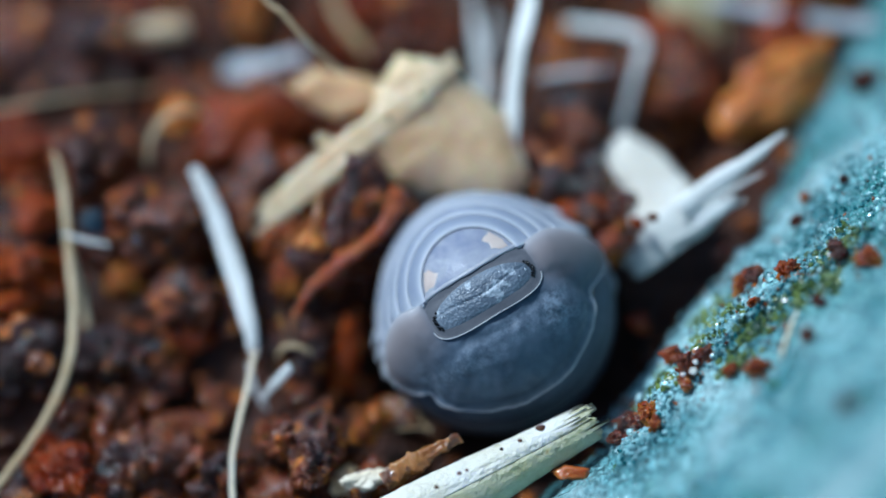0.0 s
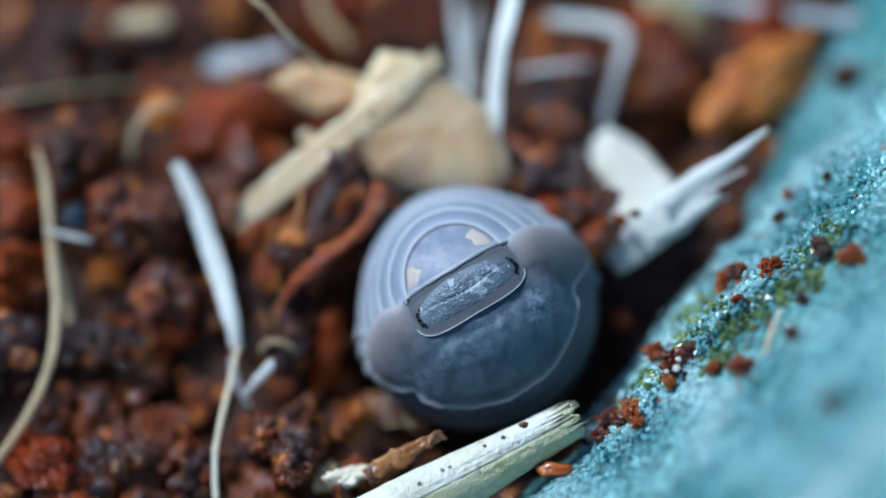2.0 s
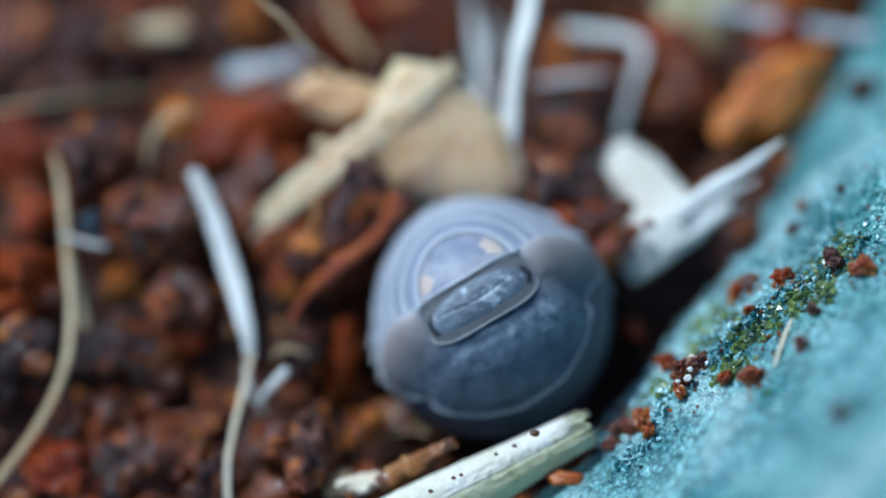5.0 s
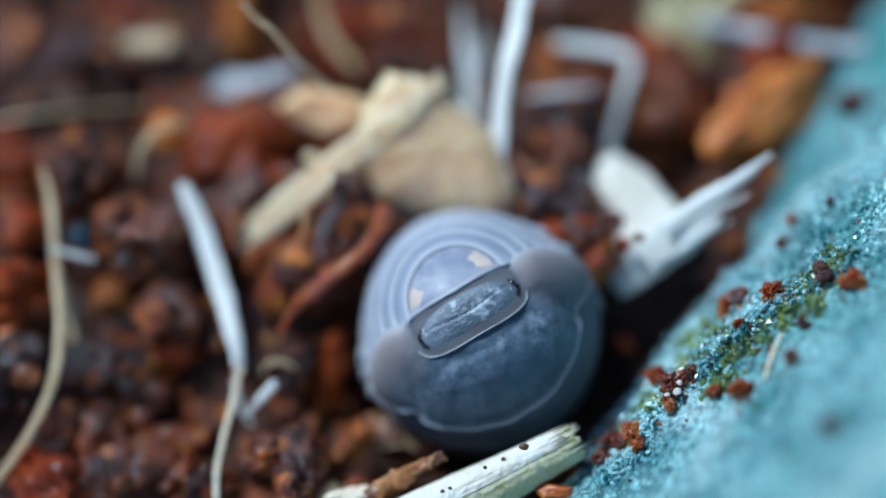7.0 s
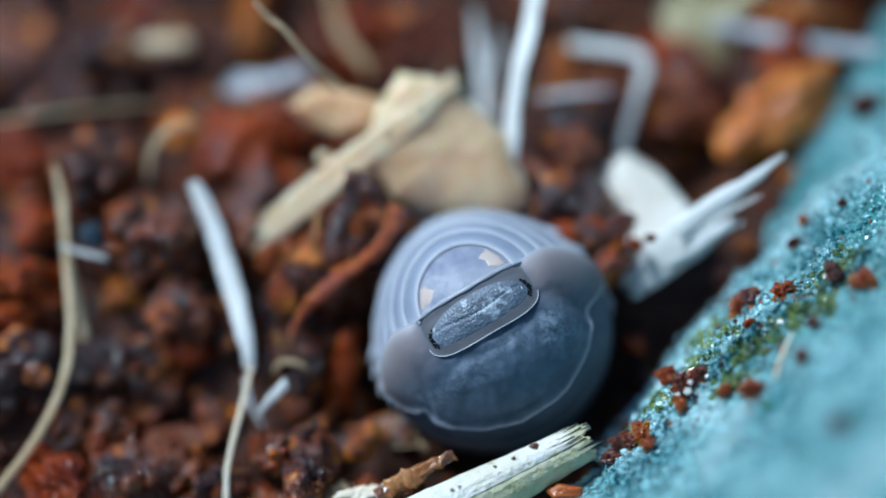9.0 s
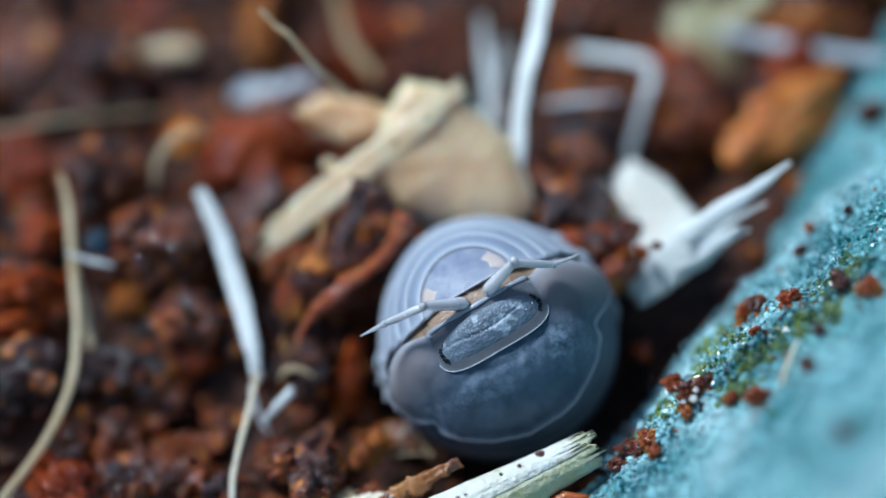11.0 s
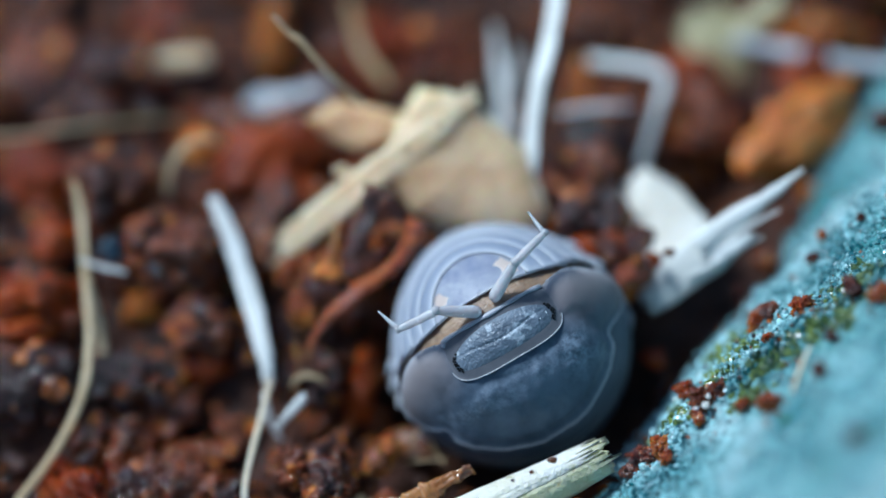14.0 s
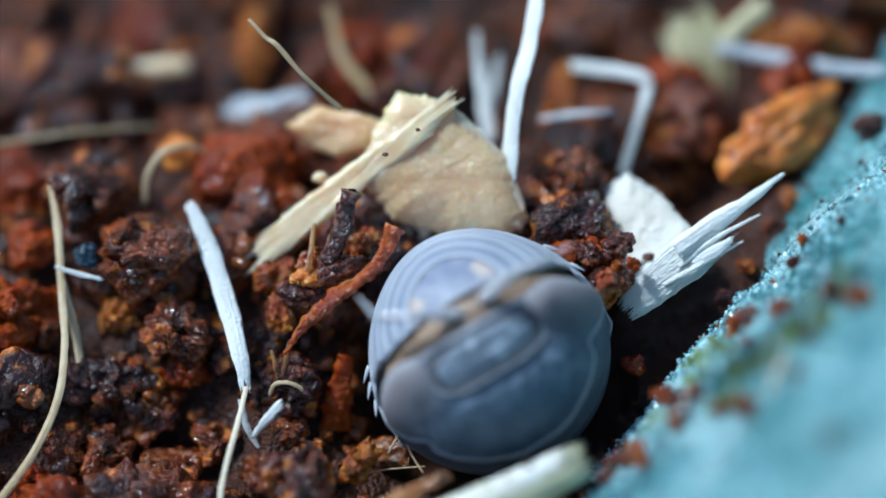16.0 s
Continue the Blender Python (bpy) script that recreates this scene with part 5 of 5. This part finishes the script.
    lump("peat_crumb", (4.82, -2.08, 0.64), (0.26, 0.22, 0.2), RED_BARK, "small glossy red-brown crumb in the shade by the leaf", "peat crumb", 73, rough=0.5, sub=3)
    bm = plate_mesh([(2.64, -6.54, 1.64), (2.98, -6.37, 1.72), (3.60, -6.51, 1.77), (3.53, -6.74, 1.66), (2.84, -6.76, 1.65)], 0.3, 14, rings=8, per=6, rough=0.08, jag=0.12)
    thing("bark_flake", bm, ORANGE_BARK, "small orange bark flake on the leaf", "bark")
    for at, r in (((2.38, -5.85, 2.74), 0.11), ((1.87, -6.13, 2.60), 0.06), ((1.43, -6.34, 2.56), 0.05), ((0.39, -6.96, 2.50), 0.06), ((0.58, -6.89, 2.53), 0.05), ((-0.17, -7.30, 2.45), 0.06), ((5.15, -0.14, 2.64), 0.14), ((-1.31, 2.28, 3.22), 0.07), ((-0.54, 2.84, 3.48), 0.06)):
        lump("peat_speck", at, (r, r * 0.8, r * 0.5), SPECK, "tiny dark brown peat speck", "peat crumb", r * 70, sub=2, group="specks on the stick and chips")


lay_bark()


def scatter():
    rnd = random.Random(11)
    kinds = [lump_mesh((1, rnd.uniform(0.6, 1), rnd.uniform(0.5, 0.8)), 60 + k, 0.7, 4, fine=0.10, grain=0.32) for k in range(8)]
    first = []
    for k, bm in enumerate(kinds):
        ob = new("soil_crumb", finish("soil_crumb", bm, CRUMB))
        first.append(ob.data)
        bpy.data.objects.remove(ob)
    heap = []

    def top_height(x, y):
        h = ground_height(x, y)
        for cx, cy, cz, cr in heap:
            d2 = (x - cx) ** 2 + (y - cy) ** 2
            if d2 < (0.8 * cr) ** 2:
                h = max(h, cz + 0.62 * math.sqrt(cr * cr - d2))
        return h

    n = 0
    while n < 270:
        x, y = rnd.uniform(-14, 12), rnd.uniform(-10, 10)
        if (x - NEST[0]) ** 2 + (y - NEST[1]) ** 2 < 3.6 ** 2:
            continue
        if (x - 6.1) ** 2 + (y - 3.2) ** 2 < 1.3 ** 2:
            continue
        if y > 2.5 and rnd.random() < 0.4:
            continue
        r = rnd.choice((0.4, 0.55, 0.75, 0.95, 1.1))
        top = ground_height(x, y) + r * 0.8
        if any((x - p.x) ** 2 + (y - p.y) ** 2 < (r * 1.1 + 0.25) ** 2 and top > p.z - 0.1 for p in CLEAR):
            r *= 0.4
            if rnd.random() < 0.6:
                continue
        ob = new("soil_crumb", first[rnd.randrange(8)])
        ob.matrix_basis = pose(x * MM, y * MM, (ground_height(x, y) + r * 0.15) * MM, rnd.uniform(-40, 40), rnd.uniform(-40, 40), rnd.uniform(0, 360)) @ Matrix.Scale(r, 4)
        tagged(ob, "rough dark reddish-brown peat crumb on the ground", "peat crumb", "peat crumbs")
        heap.append((x, y, ground_height(x, y) + r * 0.15, r))
        n += 1
    # fine crumbs, past counting
    base = []
    for k in range(5):
        b = lump_mesh((1, 0.7, 0.55), 80 + k, 0.9, 2, fine=0.22)
        b.verts.index_update()
        base.append((np.array([v.co[:] for v in b.verts]), np.array([[v.index for v in f.verts] for f in b.faces])))
        b.free()
    vs, fs, off = [], [], 0
    for k in range(2600):
        x, y = rnd.uniform(-15, 13), rnd.uniform(-11, 11)
        if (x - NEST[0]) ** 2 + (y - NEST[1]) ** 2 < 2.9 ** 2:
            continue
        if any((x - p.x) ** 2 + (y - p.y) ** 2 < 0.3 for p in CLEAR):
            continue
        v, f = base[k % 5]
        r = rnd.choice((0.09, 0.13, 0.18, 0.25, 0.34))
        m = np.array(Euler((rnd.uniform(0, 6), rnd.uniform(0, 6), rnd.uniform(0, 6))).to_matrix())
        vs.append((v @ m.T) * r + np.array((x, y, top_height(x, y) + r * 0.3)))
        fs.append(f + off)
        off += len(v)
    me = bpy.data.meshes.new("fine_peat")
    me.from_pydata((np.concatenate(vs) * MM).tolist(), [], np.concatenate(fs).tolist())
    me.materials.append(GRAINS)
    me.polygons.foreach_set("use_smooth", [True] * len(me.polygons))
    tagged(new("fine_peat", me), "fine loose reddish-brown peat grains", "peat", kind="stuff")


scatter()


def grains_on_leaf():
    """Waxy granules, olive growth and brown dust along the leaf's crest, past counting. Some dust stands in for flank
    shade.
    """
    rnd = random.Random(23)
    b = bmesh.new()
    bmesh.ops.create_icosphere(b, subdivisions=1, radius=1)
    b.verts.index_update()
    v0 = np.array([v.co[:] for v in b.verts])
    f0 = np.array([[v.index for v in f.verts] for f in b.faces])
    b.free()
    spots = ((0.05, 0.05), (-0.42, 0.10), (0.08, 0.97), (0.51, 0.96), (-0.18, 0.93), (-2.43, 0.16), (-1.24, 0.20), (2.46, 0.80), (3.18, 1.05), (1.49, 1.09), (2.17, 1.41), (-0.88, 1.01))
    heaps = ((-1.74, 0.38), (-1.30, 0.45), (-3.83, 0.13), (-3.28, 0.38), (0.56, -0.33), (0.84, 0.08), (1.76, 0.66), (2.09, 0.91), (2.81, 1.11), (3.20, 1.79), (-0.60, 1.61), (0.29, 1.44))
    for name, mat, count, label, cat in (("wax", LEAF_GRAIN, 3400, "tiny glossy cyan and dark teal wax granules on the leaf", ""), ("moss", LEAF_OLIVE, 640, "tiny olive-green mossy granules on the leaf", ""), ("leaf_dust", GRAINS, 460, "fine brown peat dust on the leaf, part of it standing in for flank shade", "peat")):
        vs, fs, off = [], [], 0
        for k in range(count):
            if name == "wax":
                t = rnd.uniform(-4.5, 9.5)
                s = rnd.uniform(crest(t) - 0.1, brow(t) + 0.3)
                r = rnd.uniform(0.03, 0.095)
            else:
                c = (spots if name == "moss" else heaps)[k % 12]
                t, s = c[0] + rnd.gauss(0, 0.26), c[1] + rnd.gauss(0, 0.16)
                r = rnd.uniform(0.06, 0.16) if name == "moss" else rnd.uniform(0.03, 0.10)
                # loose dust reaching past the crest, darkening the flank in place of shade
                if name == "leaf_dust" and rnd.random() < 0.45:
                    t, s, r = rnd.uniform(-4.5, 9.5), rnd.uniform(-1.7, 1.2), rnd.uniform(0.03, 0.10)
            stretch = np.array((1, rnd.uniform(0.5, 1), rnd.uniform(0.4, 0.9)))
            m = np.array(Euler((rnd.uniform(0, 6), rnd.uniform(0, 6), rnd.uniform(0, 6))).to_matrix())
            lumpy = 1 + 0.45 * np.sin(v0 @ np.array((rnd.uniform(2, 5), rnd.uniform(2, 5), rnd.uniform(2, 5))))[:, None]
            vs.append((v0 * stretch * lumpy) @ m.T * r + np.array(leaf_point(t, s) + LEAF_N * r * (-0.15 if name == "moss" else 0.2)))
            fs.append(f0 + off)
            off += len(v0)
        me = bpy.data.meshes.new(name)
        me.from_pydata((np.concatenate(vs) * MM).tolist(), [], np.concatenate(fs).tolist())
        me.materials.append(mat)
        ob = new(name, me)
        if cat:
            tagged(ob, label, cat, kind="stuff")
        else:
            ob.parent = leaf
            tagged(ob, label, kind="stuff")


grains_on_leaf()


# ---- what moves: the ball opens a little, and the feelers come out ----
def motions():
    opening = ((0, -0.4), (8.8, -0.4), (10.0, 2.6), (10.8, 3.8), (12.5, 4.6), (13.0, 4.8), (14.3, 5.8), (15.0, 8.3), (16.0, 10.4))
    for key, share in (("first", 1), ("head", 1.12), ("front0", 0.6), ("front1", 0.25)):
        walk(BUG_PARTS[key], [(t, pose(0, 0, 0, a * share, 0, 0)) for t, a in opening])
    lift = ((0, -0.6), (8.8, -0.6), (10.0, 3.0), (10.8, 4.0), (12.5, 4.3), (16.0, 5.0))
    for key, share in (("telson", 1.7), ("tail0", 1.6), ("tail1", 1.4), ("tail2", 1.25), ("tail3", 1.1), ("tail4", 0.9), ("tail5", 0.5)):
        walk(BUG_PARTS[key], [(t, pose(0, 0.012 * a * share * MM, 0, -a * share * 0.3, 0, 0)) for t, a in lift])
    lengths = (1.12, 1.10, 0.66)
    feelers = {
        "left": (
            (0, (-0.10, -0.12, 2.62), (-1.05, -0.20, 2.45), (-1.85, -0.30, 1.90), (-2.20, -0.35, 1.40)),
            (8.9, (-0.10, -0.12, 2.62), (-1.05, -0.20, 2.45), (-1.85, -0.30, 1.90), (-2.20, -0.35, 1.40)),
            (9.8, (-0.10, 0.00, 2.80), (-1.10, 0.20, 3.05), (-1.90, 0.20, 2.50), (-2.30, 0.20, 2.10)),
            (10.8, (-0.20, -0.24, 2.90), (-1.06, 0.08, 3.50), (-2.32, 0.50, 3.32), (-2.49, 1.14, 3.40)),
            (11, (-0.17, -0.12, 2.95), (-1.11, 0.13, 3.52), (-2.37, 0.40, 3.27), (-3.00, 0.51, 3.11)),
            (11.25, (-0.42, -0.05, 2.99), (-1.36, -0.01, 3.46), (-2.76, -0.15, 3.02), (-3.22, 0.12, 2.93)),
            (11.5, (-0.62, 0.04, 3.03), (-1.65, -0.09, 3.42), (-2.93, -0.05, 3.07), (-3.46, 0.02, 2.88)),
            (11.8, (-0.55, -0.01, 3.01), (-1.51, 0.06, 3.49), (-2.89, 0.21, 3.19), (-3.37, 0.73, 3.22)),
            (12, (-0.54, -0.04, 2.99), (-1.51, 0.09, 3.51), (-2.94, 0.32, 3.24), (-3.67, 0.58, 3.15)),
            (12.2, (-0.45, -0.08, 2.97), (-1.40, 0.19, 3.55), (-2.87, 0.41, 3.29), (-3.24, 0.97, 3.34)),
            (12.5, (-0.27, -0.12, 2.95), (-1.19, 0.33, 3.62), (-2.20, 0.60, 3.37), (-2.01, 1.22, 3.44)),
            (13, (-0.31, -0.12, 2.96), (-1.27, 0.26, 3.59), (-2.23, 0.41, 3.28), (-2.58, 0.96, 3.32)),
            (13.5, (-0.29, -0.09, 2.96), (-1.23, 0.24, 3.58), (-2.23, 0.48, 3.31), (-2.56, 1.00, 3.34)),
            (14, (-0.19, -0.18, 2.92), (-1.15, 0.19, 3.55), (-2.24, 0.41, 3.27), (-2.45, 1.06, 3.36)),
            (14.5, (-0.23, -0.13, 2.93), (-1.11, 0.15, 3.53), (-2.24, 0.36, 3.25), (-2.55, 0.95, 3.32)),
            (15, (-0.28, -0.29, 2.84), (-1.21, -0.02, 3.44), (-2.29, 0.43, 3.29), (-2.50, 0.98, 3.35)),
            (16, (-0.04, -0.18, 2.89), (-1.04, 0.09, 3.50), (-1.99, 0.74, 3.45), (-2.10, 1.29, 3.51)),
        ),
        "right": (
            (0, (0.35, -0.12, 2.60), (1.20, -0.20, 2.35), (1.95, -0.30, 1.80), (2.25, -0.35, 1.30)),
            (8.9, (0.35, -0.12, 2.60), (1.20, -0.20, 2.35), (1.95, -0.30, 1.80), (2.25, -0.35, 1.30)),
            (9.8, (0.30, 0.00, 2.80), (0.95, 0.25, 3.05), (1.70, 0.20, 2.60), (2.10, 0.10, 2.30)),
            (10.8, (0.34, -0.10, 2.96), (1.01, -0.06, 3.42), (1.70, -0.41, 2.86), (2.15, -0.31, 2.68)),
            (11, (0.35, -0.12, 2.95), (1.10, -0.07, 3.41), (1.68, -0.27, 2.92), (2.21, -0.26, 2.70)),
            (11.5, (0.33, -0.10, 2.96), (0.95, 0.00, 3.44), (1.69, -0.23, 2.94), (2.18, -0.23, 2.71)),
            (12, (0.31, -0.15, 2.93), (0.96, -0.01, 3.43), (1.90, -0.06, 3.01), (2.44, -0.00, 2.81)),
            (12.2, (0.16, -0.17, 2.92), (0.97, 0.02, 3.45), (2.10, 0.35, 3.21), (2.37, 0.76, 3.18)),
            (12.5, (0.14, -0.15, 2.93), (1.16, 0.11, 3.49), (2.22, 0.50, 3.28), (2.89, 0.66, 3.12)),
            (13, (0.08, -0.18, 2.93), (1.03, 0.14, 3.51), (2.18, 0.59, 3.32), (2.77, 0.77, 3.18)),
            (13.5, (0.20, -0.08, 2.96), (1.19, 0.23, 3.55), (2.37, 0.65, 3.35), (2.69, 1.14, 3.36)),
            (14, (0.22, -0.08, 2.97), (1.07, 0.18, 3.53), (2.03, 0.57, 3.32), (1.97, 1.10, 3.36)),
            (14.5, (0.24, -0.09, 2.95), (1.01, 0.09, 3.48), (2.16, 0.61, 3.33), (2.57, 1.16, 3.38)),
            (15, (0.23, -0.27, 2.85), (0.91, -0.09, 3.38), (2.19, 0.47, 3.26), (2.58, 0.93, 3.26)),
            (15.5, (0.44, -0.30, 2.82), (1.10, -0.25, 3.29), (2.05, -0.06, 2.98), (2.49, 0.13, 2.84)),
            (16, (0.54, -0.12, 2.92), (1.14, -0.21, 3.31), (1.92, -0.11, 2.95), (2.36, -0.02, 2.77)),
        ),
    }
    for side, rows in feelers.items():
        keyed = [[], [], []]
        for t, *points in rows:
            at = Vector(points[0])
            for k in range(3):
                way = (Vector(points[k + 1]) - Vector(points[k])).normalized()
                turn = way.to_track_quat("Z", "X").to_matrix().to_4x4()
                keyed[k].append((t, Matrix.Translation(at * MM) @ turn))
                at = at + way * lengths[k]
        for ob, r in zip(BUG_PARTS[side], keyed):
            walk(ob, r)


motions()
